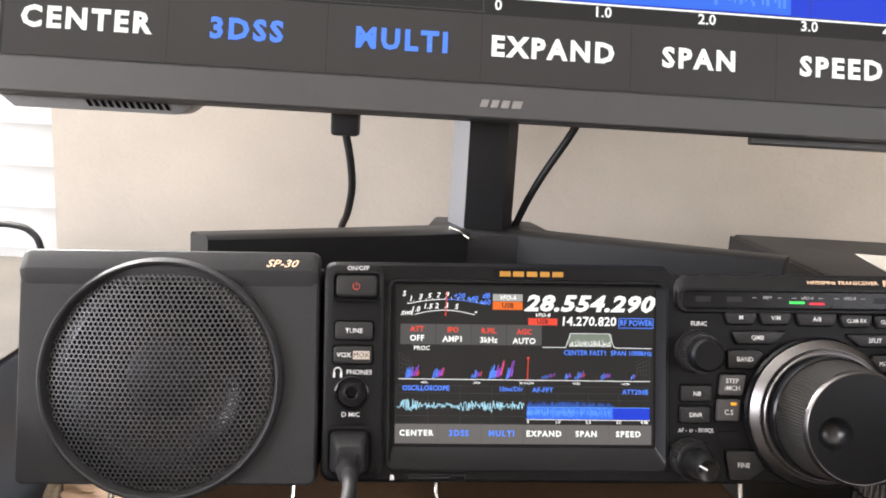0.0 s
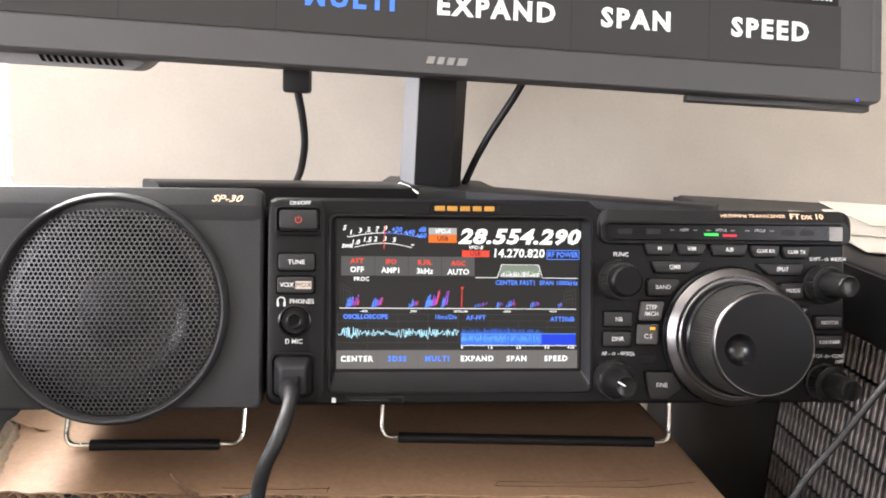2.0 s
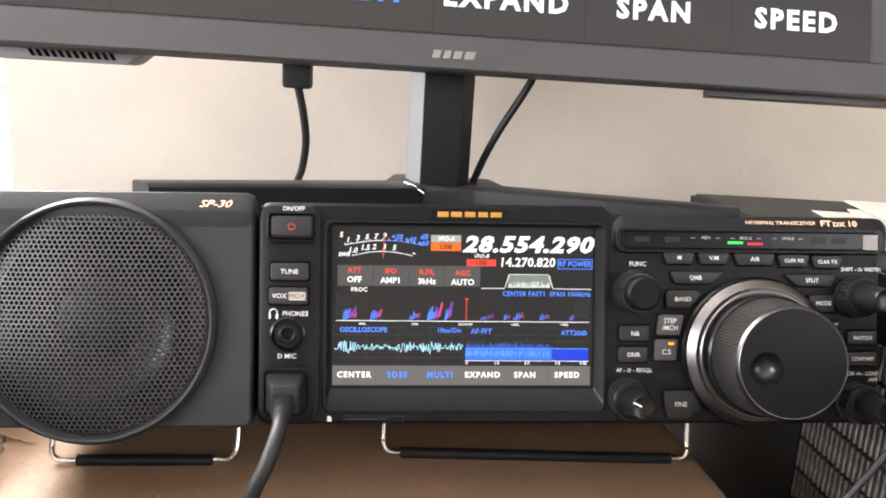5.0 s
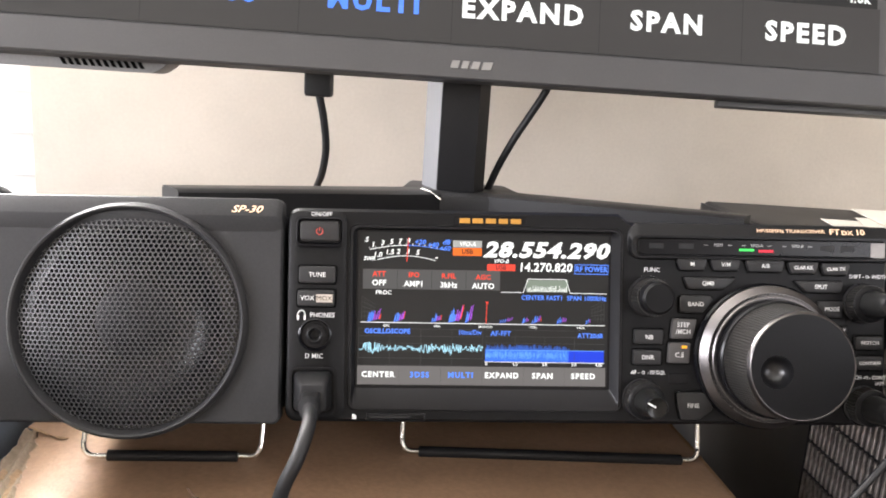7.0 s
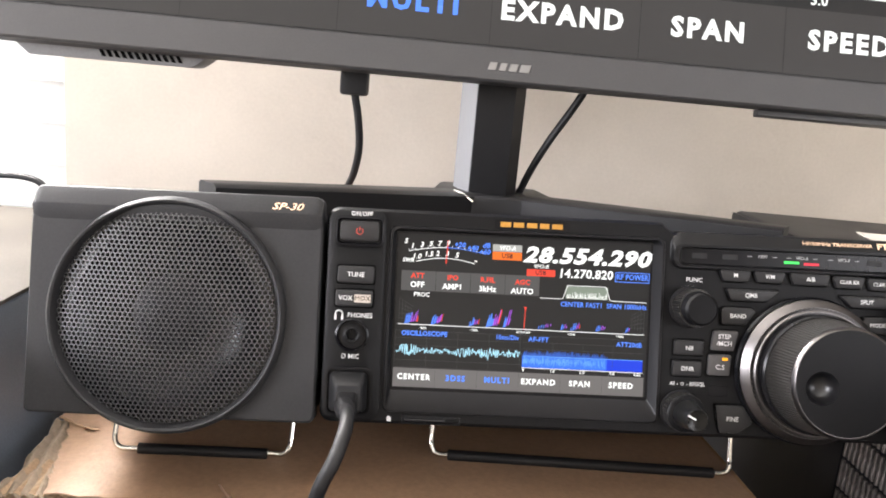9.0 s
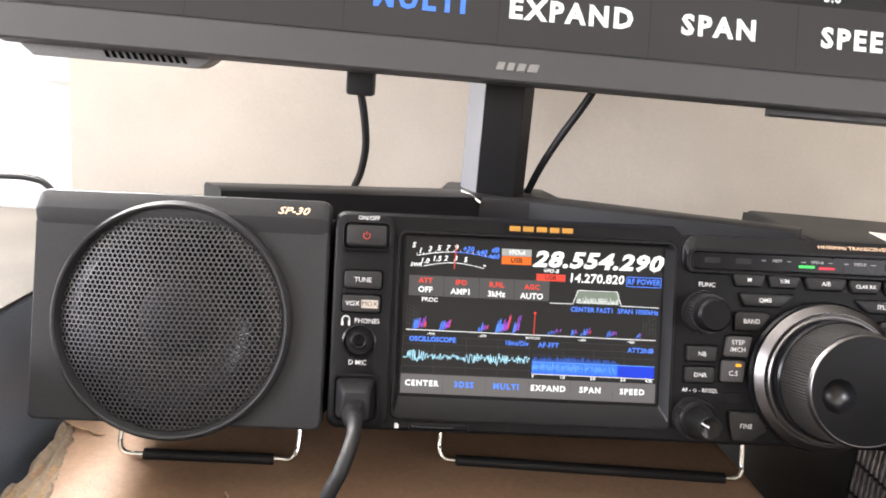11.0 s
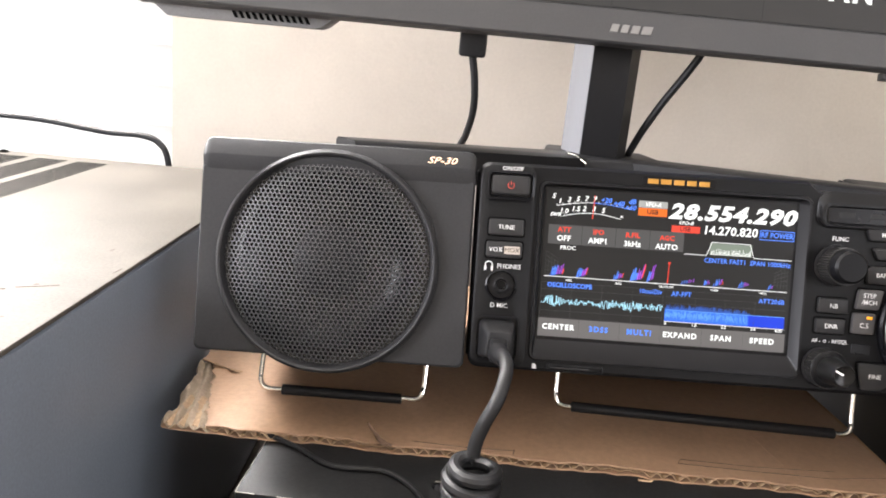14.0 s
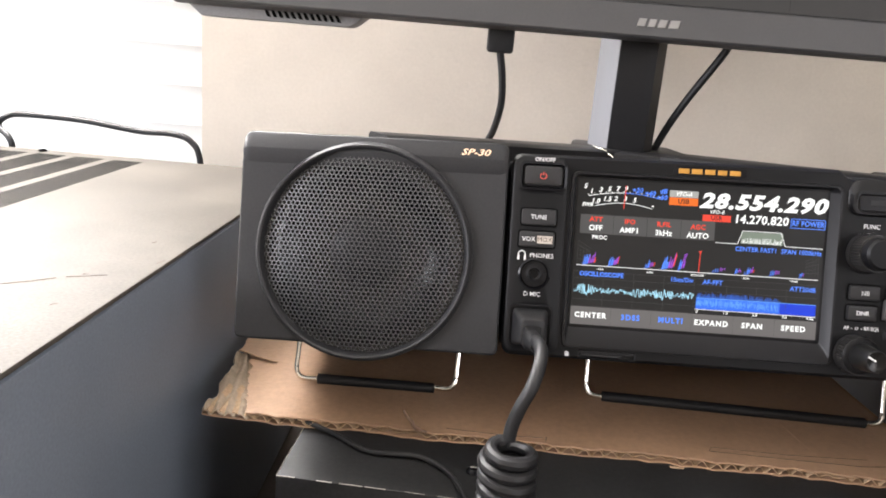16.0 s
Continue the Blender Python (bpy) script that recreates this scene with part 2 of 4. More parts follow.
def tube(pts, r, segs=10, bm=None):
    """A round bar along a line of points."""
    b = bmesh.new()
    pts = [Vector(q) for q in pts]
    rings, up = [], None
    for i, q in enumerate(pts):
        d = (pts[min(i + 1, len(pts) - 1)] - pts[max(i - 1, 0)]).normalized()
        if up is None:
            up = d.orthogonal().normalized()
        up = (up - d * up.dot(d)).normalized()
        side = d.cross(up)
        rr = r[i] if isinstance(r, (list, tuple)) else r
        rings.append([b.verts.new(q + rr * (math.cos(2 * math.pi * k / segs) * up + math.sin(2 * math.pi * k / segs) * side)) for k in range(segs)])
    for a, c in zip(rings, rings[1:]):
        for k in range(segs):
            b.faces.new((a[k], a[(k + 1) % segs], c[(k + 1) % segs], c[k]))
    b.faces.new(rings[0][::-1]), b.faces.new(rings[-1])
    return merge(bm, b)


def lettering(body, size, bold=0.0, shear=0.0, width=1.0, align="CENTER", space=1.0):
    """Flat letters as a mesh in x, z, facing -y."""
    c = bpy.data.curves.new("letters", "FONT")
    c.body, c.size, c.align_x, c.align_y, c.shear, c.offset, c.resolution_u, c.space_character = body, size, align, "CENTER", shear, bold, 2, space
    ob = bpy.data.objects.new("letters", c)
    me = bpy.data.meshes.new_from_object(ob)
    bpy.data.objects.remove(ob)
    bpy.data.curves.remove(c)
    me.transform(pose(0, 0, 0, 90) @ Matrix.Diagonal((width, 1, 1, 1)))
    me.materials.clear()
    return me


# ---- the room ----
WALL_YAW = 4.0
BACK = pose(-0.4527, 0.42, 0, 0, 0, WALL_YAW)      # the back wall's frame: x along it from the window's edge, y into it


def wall_piece(name, bm, m=None, mt=None):
    ob = part(name, bm, mt or M_WALL, None, m=m)
    return tagged(ob, kind="structure")


wall = box(0, 2.3, 0, 0.14, 0, 2.45)
box(-1.25, 0, 0, 0.14, 0, 0.72, bm=wall)
box(-1.25, 0, 0, 0.14, 2.02, 2.45, bm=wall)
box(-3.1, -1.25, 0, 0.14, 0, 2.45, bm=wall)
wall_piece("wall_north", wall, BACK)
west = box(-3.52, -3.4, -2.8, 0.6, 0, 0.95)
box(-3.52, -3.4, -2.8, 0.6, 2.2, 2.45, bm=west)
box(-3.52, -3.4, -2.8, -2.65, 0.95, 2.2, bm=west)
box(-3.52, -3.4, -0.7, 0.6, 0.95, 2.2, bm=west)
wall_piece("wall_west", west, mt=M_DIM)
# this unseen wall is opened only for the added fill lamp
east = box(1.75, 1.87, -2.8, 0.8, 0, 1.03)
box(1.75, 1.87, -2.8, 0.8, 2.17, 2.45, bm=east)
box(1.75, 1.87, -2.8, -2.52, 1.03, 2.17, bm=east)
box(1.75, 1.87, -1.38, 0.8, 1.03, 2.17, bm=east)
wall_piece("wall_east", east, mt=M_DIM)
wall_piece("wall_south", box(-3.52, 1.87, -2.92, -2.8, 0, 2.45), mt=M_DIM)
wall_piece("floor", box(-3.52, 1.87, -2.92, 0.8, -0.08, 0), mt=M_FLOOR)
wall_piece("ceiling", box(-3.52, 1.87, -2.92, 0.8, 2.45, 2.55), mt=M_CEIL)
win = tagged(new("window_1"), "white window behind closed horizontal blinds", "window", kind="structure")
win.matrix_world = BACK
frame_bm = box(-1.25, -1.2, 0.07, 0.12, 0.72, 2.02)
box(-0.05, 0.0, 0.07, 0.12, 0.72, 2.02, bm=frame_bm)
box(-1.2, -0.05, 0.07, 0.12, 0.72, 0.77, bm=frame_bm)
box(-1.2, -0.05, 0.07, 0.12, 1.97, 2.02, bm=frame_bm)
part("window_frame", frame_bm, M_TRIM, win)
part("window_sill", box(-1.27, 0.0, -0.02, 0.068, 0.7, 0.718, 0.004), M_TRIM, win)
part("blind_headrail", box(-1.23, -0.012, 0.01, 0.05, 1.975, 2.015, 0.003), M_TRIM, win)
slat = bmesh.new()
rows = 5
for k in range(rows):
    a = -0.5 + k / (rows - 1)
    for x in (-1.235, -0.006):
        slat.verts.new((x, 0.050 * a, 0.0032 * (1 - 4 * a * a)))
slat.verts.ensure_lookup_table()
for k in range(rows - 1):
    slat.faces.new((slat.verts[2 * k], slat.verts[2 * k + 1], slat.verts[2 * k + 3], slat.verts[2 * k + 2]))
slat_mesh = finish(slat)
slat_mesh.materials.append(M_SLAT)
for i in range(30):
    part("blind_slat", slat_mesh, M_SLAT, win, m=pose(0, 0.032, 0.755 + i * 0.0415, 66))
tagged(part("outside_backdrop", box(-2.0, 0.9, 0.5, 0.51, 0.2, 2.6), G_SKY, None, "bright hazy daylight outside the window", m=BACK), kind="structure", category="backdrop")

# desk
desk = empty("desk", pose(-0.1, -0.05, 0), "dark wooden desk under the radio equipment", "desk")
part("desktop", box(-0.75, 0.85, -0.2, 0.42, 0.715, 0.745, 0.004), M_DESK, desk)
for x in (-0.72, 0.78):
    for y in (-0.17, 0.36):
        part("leg", box(x, x + 0.05, y, y + 0.05, 0.0, 0.7145, 0.003), M_DESK, desk)

# ---- big black amplifier cabinet beside the speaker ----
AMP = pose(-0.2905, 0.09, 0, 0, 0, 3.0)            # its top edge beside the speaker, y along that edge
amp = empty("amplifier_cabinet", AMP @ pose(-0.2, 0, 0.7455), "large metal cabinet, its sides coloured blue-grey for haze, with a pale scratched vented top", "amplifier")
AT = 0.974 - 0.7455
part("body", box(-0.26, 0.2, -0.3, 0.17, 0.0, AT - 0.003, 0.002), M_AMPSIDE, amp)
part("top_cover", box(-0.26, 0.1995, -0.3, 0.17, AT - 0.0025, AT, 0.0009), M_AMP, amp)
slot_mesh = finish(box(-0.0115, 0.0115, -0.0011, 0.0011, -0.0003, 0.0003), 0)
slot_mesh.materials.append(M_SLOT)
for k in range(4):
    x0 = 0.052 - 0.031 * k
    for j in range(72):
        part("vent_slot", slot_mesh, M_SLOT, amp, m=Matrix.Translation((x0 + 0.0115, 0.150 - 0.0034 * j, AT - 0.0002)))
for x, y in ((-0.012, 0.162), (0.187, 0.16), (0.19, -0.26)):
    part("screw", lathe([(0, -0.0022), (0.0025, -0.0017), (0.0034, 0)], 14, m=pose(x, y, AT, -90)), M_SLOT, amp)


U = 0.001                                           # millimetres


def rrect(u0, u1, w0, w1, r, n=4):
    """A rounded rectangle as points in millimetres."""
    out = []
    for cx, cy, a in ((u1 - r, w1 - r, 0), (u0 + r, w1 - r, 90), (u0 + r, w0 + r, 180), (u1 - r, w0 + r, 270)):
        for k in range(n + 1):
            t = radians(a + 90 * k / n)
            out.append((cx + r * math.cos(t), cy + r * math.sin(t)))
    return out


def skin(loops, cap=True, bm=None, back=False):
    """Loops of (points in mm, depth in mm) joined one to the next; the last is closed with a face."""
    b = bmesh.new()
    rings = [[b.verts.new((p[0] * U, y * U, p[1] * U)) for p in pts] for pts, y in loops]
    for a, c in zip(rings, rings[1:]):
        n = len(a)
        for i in range(n):
            b.faces.new((a[i], a[(i + 1) % n], c[(i + 1) % n], c[i]))
    if cap:
        b.faces.new(rings[-1])
    if back:
        b.faces.new(rings[0])
    return merge(bm, b)


def shrink(pts, d):
    cx, cy = sum(p[0] for p in pts) / len(pts), sum(p[1] for p in pts) / len(pts)
    hx, hy = max(abs(p[0] - cx) for p in pts), max(abs(p[1] - cy) for p in pts)
    return [(cx + (p[0] - cx) * (1 - d / hx), cy + (p[1] - cy) * (1 - d / hy)) for p in pts]


def soft_poly(pts, r=0.8):
    """Rounds the corners of an outline."""
    out, n = [], len(pts)
    for i in range(n):
        p, a, b = Vector(pts[i]), Vector(pts[i - 1]), Vector(pts[(i + 1) % n])
        d1, d2 = (a - p).normalized() * r, (b - p).normalized() * r
        for t in (0, 0.5, 1):
            q = (1 - t) ** 2 * (p + d1) + 2 * t * (1 - t) * p + t * t * (p + d2)
            out.append((q.x, q.y))
    return out


def pad(name, outline, height, material, parent, base=0.0, edge=0.5, label="", gap=None):
    """A raised key with a rounded rim; gap: the face in which a dark gap runs round it."""
    bm = skin([(outline, base), (outline, -height + edge), (shrink(outline, edge * 0.35), -height + edge * 0.3), (shrink(outline, edge), -height)])
    ob = part(name, bm, material, parent, label)
    if gap is not None:
        part("key_gap", skin([(shrink(outline, -0.65), gap + 0.03), (shrink(outline, -0.6), gap - 0.05)]), M_SLOT, ob)
    return ob


def print_on(body, u, w, size, parent, material=None, y=-0.05, bold=0.0, shear=0.0, width=1.0, align="CENTER", name="lettering"):
    return part(name, lettering(body, size * U, bold * U, shear, width, align), material or M_INK, parent, m=Matrix.Translation((u * U, y * U, w * U)), smooth=0)


def flat(u0, u1, w0, w1, parent, material, y, name="printed_mark", s=U):
    bm = bmesh.new()
    bm.faces.new([bm.verts.new((u * s, y * s, w * s)) for u, w in ((u0, w0), (u1, w0), (u1, w1), (u0, w1))])
    return part(name, bm, material, parent, smooth=0)


# ---- power supply under the cardboard ----
psu = empty("power_supply_box", pose(-0.06, 0.1, 0.7455), "scuffed black metal box under the cardboard sheet", "power supply")
part("body", box(-0.160, 0.145, -0.1495, 0.12, 0.0, 0.1495, 0.0012), M_PSU, psu)
worn = bmesh.new()
y = -0.149
while y < -0.02:
    ln = random.uniform(0.004, 0.02)
    tube([(-0.1597, y, 0.1492), (-0.1597, y + ln, 0.1492)], random.uniform(0.00015, 0.0003), 6, bm=worn)
    y += ln + random.uniform(0.0005, 0.004)
x = -0.1595
while x < 0.14:
    ln = random.uniform(0.002, 0.012)
    tube([(x, -0.1492, 0.1492), (x + ln, -0.1492, 0.1492)], random.uniform(0.0001, 0.00025), 6, bm=worn)
    x += ln + random.uniform(0.001, 0.01)
tagged(part("worn_paint", worn, M_WORN, psu, "bare metal showing along the edges"), kind="stuff")
for x, y in ((-0.0742, -0.1269), (0.095, -0.1265)):
    sc = part("screw", lathe([(0.0, -0.0024), (0.0022, -0.002), (0.0034, -0.0007), (0.0036, 0)], 16, m=pose(x, y, 0.1495, -90)), M_GLOSS, psu)
    part("slot", box(x - 0.0018, x + 0.0018, y - 0.0003, y + 0.0003, 0.1517, 0.1521), M_WORN, sc)
for i in range(26):
    part("vent_slot", box(-0.13 + 0.0098 * i, -0.1245 + 0.0098 * i, -0.1501, -0.1493, 0.04, 0.11), M_SLOT, psu)

# ---- cardboard sheet ----
card = empty("cardboard_sheet", pose(0, 0, 0.8955), "torn brown corrugated cardboard sheet under the radio", "cardboard")


def card_front(x):
    return -0.009 + 0.0385 * (x + 0.27) + 0.0007 * math.sin(x * 90) + 0.0006 * math.sin(x * 410)


def tear_width(t):
    """How far the top layer is ripped back, from the far end of that side (0) to the front (1)."""
    return 0.0 if t < 0.22 else 0.006 + 0.0155 * ((t - 0.22) / 0.78) ** 0.8


def card_outline(inset, seed, ripped=False):
    rnd = random.Random(seed)
    x_start = -0.2700 + (0.0215 if ripped else 0.0)
    side = 0.003 if ripped else 0.0
    x_end = 0.0950 - side
    pts = [(x_start + (x_end - x_start) * k / 70, card_front(x_start + (x_end - x_start) * k / 70) + inset + rnd.uniform(0, 0.0009)) for k in range(71)]
    pts += [(0.0950 - side * rnd.uniform(0.85, 1.15) - 0.0037 * k / 15 * 1.2, 0.012 + 0.0044 * k) for k in range(1, 16)]
    pts += [(0.0874 - side, 0.115), (0.078 - side, 0.26), (-0.272, 0.26), (-0.2802, 0.083)]
    for k in range(1, 40):
        t = k / 40
        pts.append((-0.2802 + 0.0102 * t + rnd.uniform(-0.0007, 0.0009) + (tear_width(t) + rnd.uniform(-0.001, 0.001) * (t > 0.2) if ripped else 0.0014 * math.sin(t * 19)), 0.083 - 0.092 * t))
    return pts


part("top_liner", prism(card_outline(0.0004, 1, True), 0.0037, 0.0045, axis="z"), M_CARD, card)
part("side_core", prism([(0.0918, 0.009), (0.0946, 0.0075), (0.0928, 0.042), (0.0906, 0.078), (0.0872, 0.115), (0.077, 0.259), (0.073, 0.259), (0.084, 0.115), (0.0875, 0.078), (0.0898, 0.042)], 0.0008, 0.0036, axis="z"), M_CARDIN, card, "pale crushed core along the cut side")
part("bottom_liner", prism(card_outline(0.0, 2), 0.0, 0.0007, axis="z"), M_CARD, card)
flute = bmesh.new()
last = None
for k in range(52 * 10 + 1):
    x = -0.2695 + 0.0069 * k / 10
    if x > 0.0925:
        break
    crush = 1 - 0.75 * max(0.0, math.sin(k * 0.047 + 1.1 * math.sin(k * 0.013))) ** 3
    z = 0.0022 + 0.00145 * crush * math.sin(2 * math.pi * k / 10 + 1.3 * math.sin(k * 0.031) + 0.5 * math.sin(k * 0.11))
    y = card_front(x) + 0.0006 + 0.0012 * (1 - crush)
    v = [flute.verts.new((x, yy, z + dz)) for yy in (y, y + 0.03) for dz in (-0.0002, 0.0002)]
    if last:
        flute.faces.new((last[0], v[0], v[1], last[1])), flute.faces.new((last[1], v[1], v[3], last[3])), flute.faces.new((last[0], v[0], v[2], last[2]))
    last = v
part("corrugation", flute, M_CARDIN, card, "pale wavy corrugated core")
torn = bmesh.new()
rnd = random.Random(5)
grid = {}
NI, NJ = 18, 30
for i in range(NI):
    for j in range(NJ):
        t = 0.2 + 0.8 * j / (NJ - 1)
        xa = -0.2810 + 0.0102 * t + 0.0014 * math.sin(t * 19)
        x = xa + i / (NI - 1) * (tear_width(t) + 0.0028)
        y = 0.083 - 0.0917 * t
        ridge = 0.0013 * math.sin(2 * math.pi * (x - 0.02 * t) / 0.0062 + 0.5 * math.sin(j * 0.6))
        z = 0.0026 + ridge + rnd.uniform(-0.00035, 0.00035) - (0.0016 if i == 0 else 0.0)
        grid[i, j] = torn.verts.new((x + rnd.uniform(-0.0002, 0.0002), y + rnd.uniform(-0.0004, 0.0004), z))
for i in range(NI - 1):
    for j in range(NJ - 1):
        torn.faces.new((grid[i, j], grid[i + 1, j], grid[i + 1, j + 1], grid[i, j + 1]))
part("torn_edge", torn, M_TORN, card, "ripped pale paper layer along one side", smooth=70)


def flap(pts, name="torn_flap"):
    bm = bmesh.new()
    front = [bm.verts.new(p) for p in pts]
    back = [bm.verts.new((p[0] + 0.0004, p[1] + 0.0007, p[2])) for p in pts]
    bm.faces.new(front), bm.faces.new(back[::-1])
    for i in range(len(pts)):
        bm.faces.new((front[i], back[i], back[(i + 1) % len(pts)], front[(i + 1) % len(pts)]))
    return part(name, bm, M_CARDIN, card, smooth=0)


curl = bmesh.new()
for pts, r_ in (([(-0.1628, -0.0054, 0.0046), (-0.1650, -0.0064, 0.0074), (-0.1668, -0.0072, 0.0104), (-0.1690, -0.0078, 0.0134), (-0.1708, -0.0082, 0.0166)], [0.0009, 0.0010, 0.0007, 0.0006, 0.0003]), ([(-0.1612, -0.0054, 0.0046), (-0.1630, -0.0062, 0.0066), (-0.1655, -0.0072, 0.0086), (-0.1662, -0.0076, 0.0118)], [0.0007, 0.0008, 0.0006, 0.0002]), ([(-0.1590, -0.0050, 0.0044), (-0.1612, -0.0058, 0.0056), (-0.1638, -0.0066, 0.0066)], [0.0006, 0.0007, 0.0002])):
    tube(smooth_path(pts, 3), [r_[min(len(r_) - 1, k // 3)] for k in range(3 * (len(pts) - 1) + 1)], 7, bm=curl)
part("torn_flap", curl, M_FLAP, card, "small curled strip torn up from the front edge", smooth=50)
flap([(-0.041, -0.0012, 0.0002), (-0.034, -0.001, 0.0002), (-0.035, -0.0022, -0.0022), (-0.0385, -0.0025, -0.003)])
flap([(-0.2735, 0.0625, 0.0046), (-0.262, 0.056, 0.0046), (-0.264, 0.0535, 0.0062), (-0.271, 0.0565, 0.0068), (-0.2765, 0.0615, 0.0058)])
flap([(-0.262, 0.0555, 0.0046), (-0.252, 0.0535, 0.0046), (-0.2545, 0.0505, 0.0058), (-0.2585, 0.0515, 0.0066)])
marks = tube([(0.0265, 0.056, 0.0043), (0.032, 0.031, 0.00432), (0.0382, 0.0072, 0.0043)], 0.0003, 8)
part("crease", marks, M_CARD, card)
for pts, r_ in (([(-0.02, 0.0105), (0.02, 0.0118), (0.055, 0.0135), (0.085, 0.0205)], 0.00022), ([(-0.02, 0.0105), (-0.018, 0.0148), (0.02, 0.0162), (0.06, 0.021)], 0.00018), ([(-0.15, 0.001), (-0.12, 0.0012), (-0.1, 0.0035)], 0.0002), ([(-0.101, -0.0005), (-0.1005, 0.0045)], 0.00025)):
    part("pen_line", tube([(x, y, 0.0046) for x, y in pts], r_, 5), M_MARK, card)

# ---- lit screen pages ----
def glyph_page(root, s, seed, strip):
    """The radio's screen page, in millimetres of the small screen times s, on the parent's face."""
    rnd = random.Random(seed)

    def f(x):
        return (x - 272) * 0.1469

    def g(y):
        return (572 - y) * 0.1437

    def rect(x0, y0, x1, y1, mt, lay, name="screen_field"):
        return flat(f(x0), f(x1), g(y1), g(y0), root, mt, -lay * 0.03, name, s)

    def txt(body, x, y, h, mt, lay=3, align="CENTER", bold=0.05, shear=0.0, width=1.0, space=1.04):
        me = lettering(body, h * 1.42 * s, bold * s, shear, width, align, space)
        return part("screen_text", me, mt, root, m=Matrix.Translation((f(x) * s, -lay * 0.03 * s, g(y) * s)), smooth=0)

    def lines(segs, w, mt, lay, name="screen_line"):
        bm = bmesh.new()
        for x0, y0, x1, y1 in segs:
            a, b = Vector((f(x0), g(y0))), Vector((f(x1), g(y1)))
            d = (b - a).normalized()
            n = Vector((-d.y, d.x)) * w / 2
            bm.faces.new([bm.verts.new((p.x * s, -lay * 0.03 * s, p.y * s)) for p in (a - n, b - n, b + n, a + n)])
        ob = part(name, bm, mt, root, smooth=0)
        return tagged(ob, kind="stuff") if len(segs) > 1 else ob

    def polyline(pts, w, mt, lay, name="screen_line"):
        return lines([(*p, *q) for p, q in zip(pts, pts[1:])], w, mt, lay, name)

    # meter
    arc = [(305 + 9 * k, 166 - 17 * math.sin(math.pi * (k + 1.5) / 28)) for k in range(26)]
    polyline(arc[:13], 0.28, G_WHITE, 2), polyline(arc[12:], 0.28, G_BLUE, 2)
    lines([(305 + 9 * k, 166 - 17 * math.sin(math.pi * (k + 1.5) / 28), 304 + 9 * k, 160 - 17 * math.sin(math.pi * (k + 1.5) / 28)) for k in range(0, 26, 2)], 0.2, G_WHITE, 2)
    polyline([(325 + 8.7 * k, 194 - 13 * math.sin(math.pi * k / 20)) for k in range(21)], 0.28, G_WHITE, 2)
    for body, x, y in (("S", 294, 134), ("1", 313, 149), ("3", 341, 143), ("5", 367, 140), ("7", 392, 138), ("9", 417, 136), ("1.0", 327, 179), ("1.5", 362, 171), ("2", 388, 169), ("3", 416, 168), ("5", 445, 171), ("SWR", 303, 191)):
        txt(body, x, y, 2.15 if body != "SWR" else 1.6, G_WHITE, shear=0.2, bold=0.08)
    for body, x, y in (("+20", 452, 139), ("+40", 490, 147), ("+60", 526, 157), ("dB", 530, 138)):
        txt(body, x, y, 2.1, G_BLUE, shear=0.2, bold=0.08)
    lines([(498, 184, 505, 188), (498, 188, 505, 184)], 0.3, G_WHITE, 3)
    lines([(418, 126, 414, 198)], 0.4, G_RED, 4, "meter_needle")
    # frequencies
    rect(550, 132, 636, 153, G_TAG, 2), rect(550, 154, 636, 178, G_ORANGE, 2)
    txt("VFO-A", 593, 143, 2.0, G_WHITE, shear=0.25, width=0.85), txt("USB", 593, 166, 2.0, G_BLACK, bold=0.08)
    txt("28.554.290", 828, 160, 6.4, G_WHITE, bold=0.4, shear=0.25, width=1.23, space=1.1)
    txt("VFO-B", 694, 193, 1.6, G_WHITE, shear=0.3, bold=0.04), rect(653, 202, 737, 222, G_RED, 2), txt("USB", 694, 212, 1.9, G_BLACK)
    txt("14.270.820", 827, 211, 3.7, G_WHITE, bold=0.14, shear=0.08, width=0.98)
    lines([(916, 200, 1016, 200), (1016, 200, 1016, 228), (1016, 228, 916, 228), (916, 228, 916, 200)], 0.3, G_BLUE, 2)
    txt("RF POWER", 966, 214, 2.3, G_BLUE, width=0.86, bold=0.08)
    # panels
    for k in range(4):
        rect(285 + 102 * k, 222, 386 + 102 * k, 282, G_PANEL, 1, "screen_key")
    for k, (a, b) in enumerate((("ATT", "OFF"), ("IPO", "AMP1"), ("R.FIL", "3kHz"), ("AGC", "AUTO"))):
        txt(a, 333 + 103 * k, 237 + 2 * k, 2.1, G_RED, bold=0.1), txt(b, 333 + 103 * k, 264 + 2 * k, 2.4, G_WHITE, bold=0.1)
    txt("PROC", 347, 293, 1.8, G_WHITE)
    polyline([(695, 287), (762, 287), (776, 246), (889, 246), (903, 287), (1013, 288)], 0.25, G_WHITE, 3)
    rect(771, 248, 896, 285, G_SAGE, 2)
    lines([(774 + 2.4 * k, 284, 774 + 2.4 * k, 282 - rnd.uniform(2, 18)) for k in range(50)], 0.16, G_WHITE, 4)
    txt("CENTER FAST1  SPAN 1000kHz", 884, 303, 2.0, G_BLUE, bold=0.06, width=0.94)
    # spectrum
    rect(281, 300, 1008, 383, G_BLACK, 1)
    lines([(281, 383, 1008, 385)], 0.3, G_WHITE, 3)
    for e, d in ((283, 1), (1006, -1)):
        lines([(e + d * 9 * k, 305 + 8 * k, e + d * 9 * k, 380 - 3 * k) for k in range(5)] + [(e, 305 + 15 * k, e + d * 40, 330 + 9 * k) for k in range(5)], 0.12, G_GRID, 2)
    blue, violet, red = [], [], []
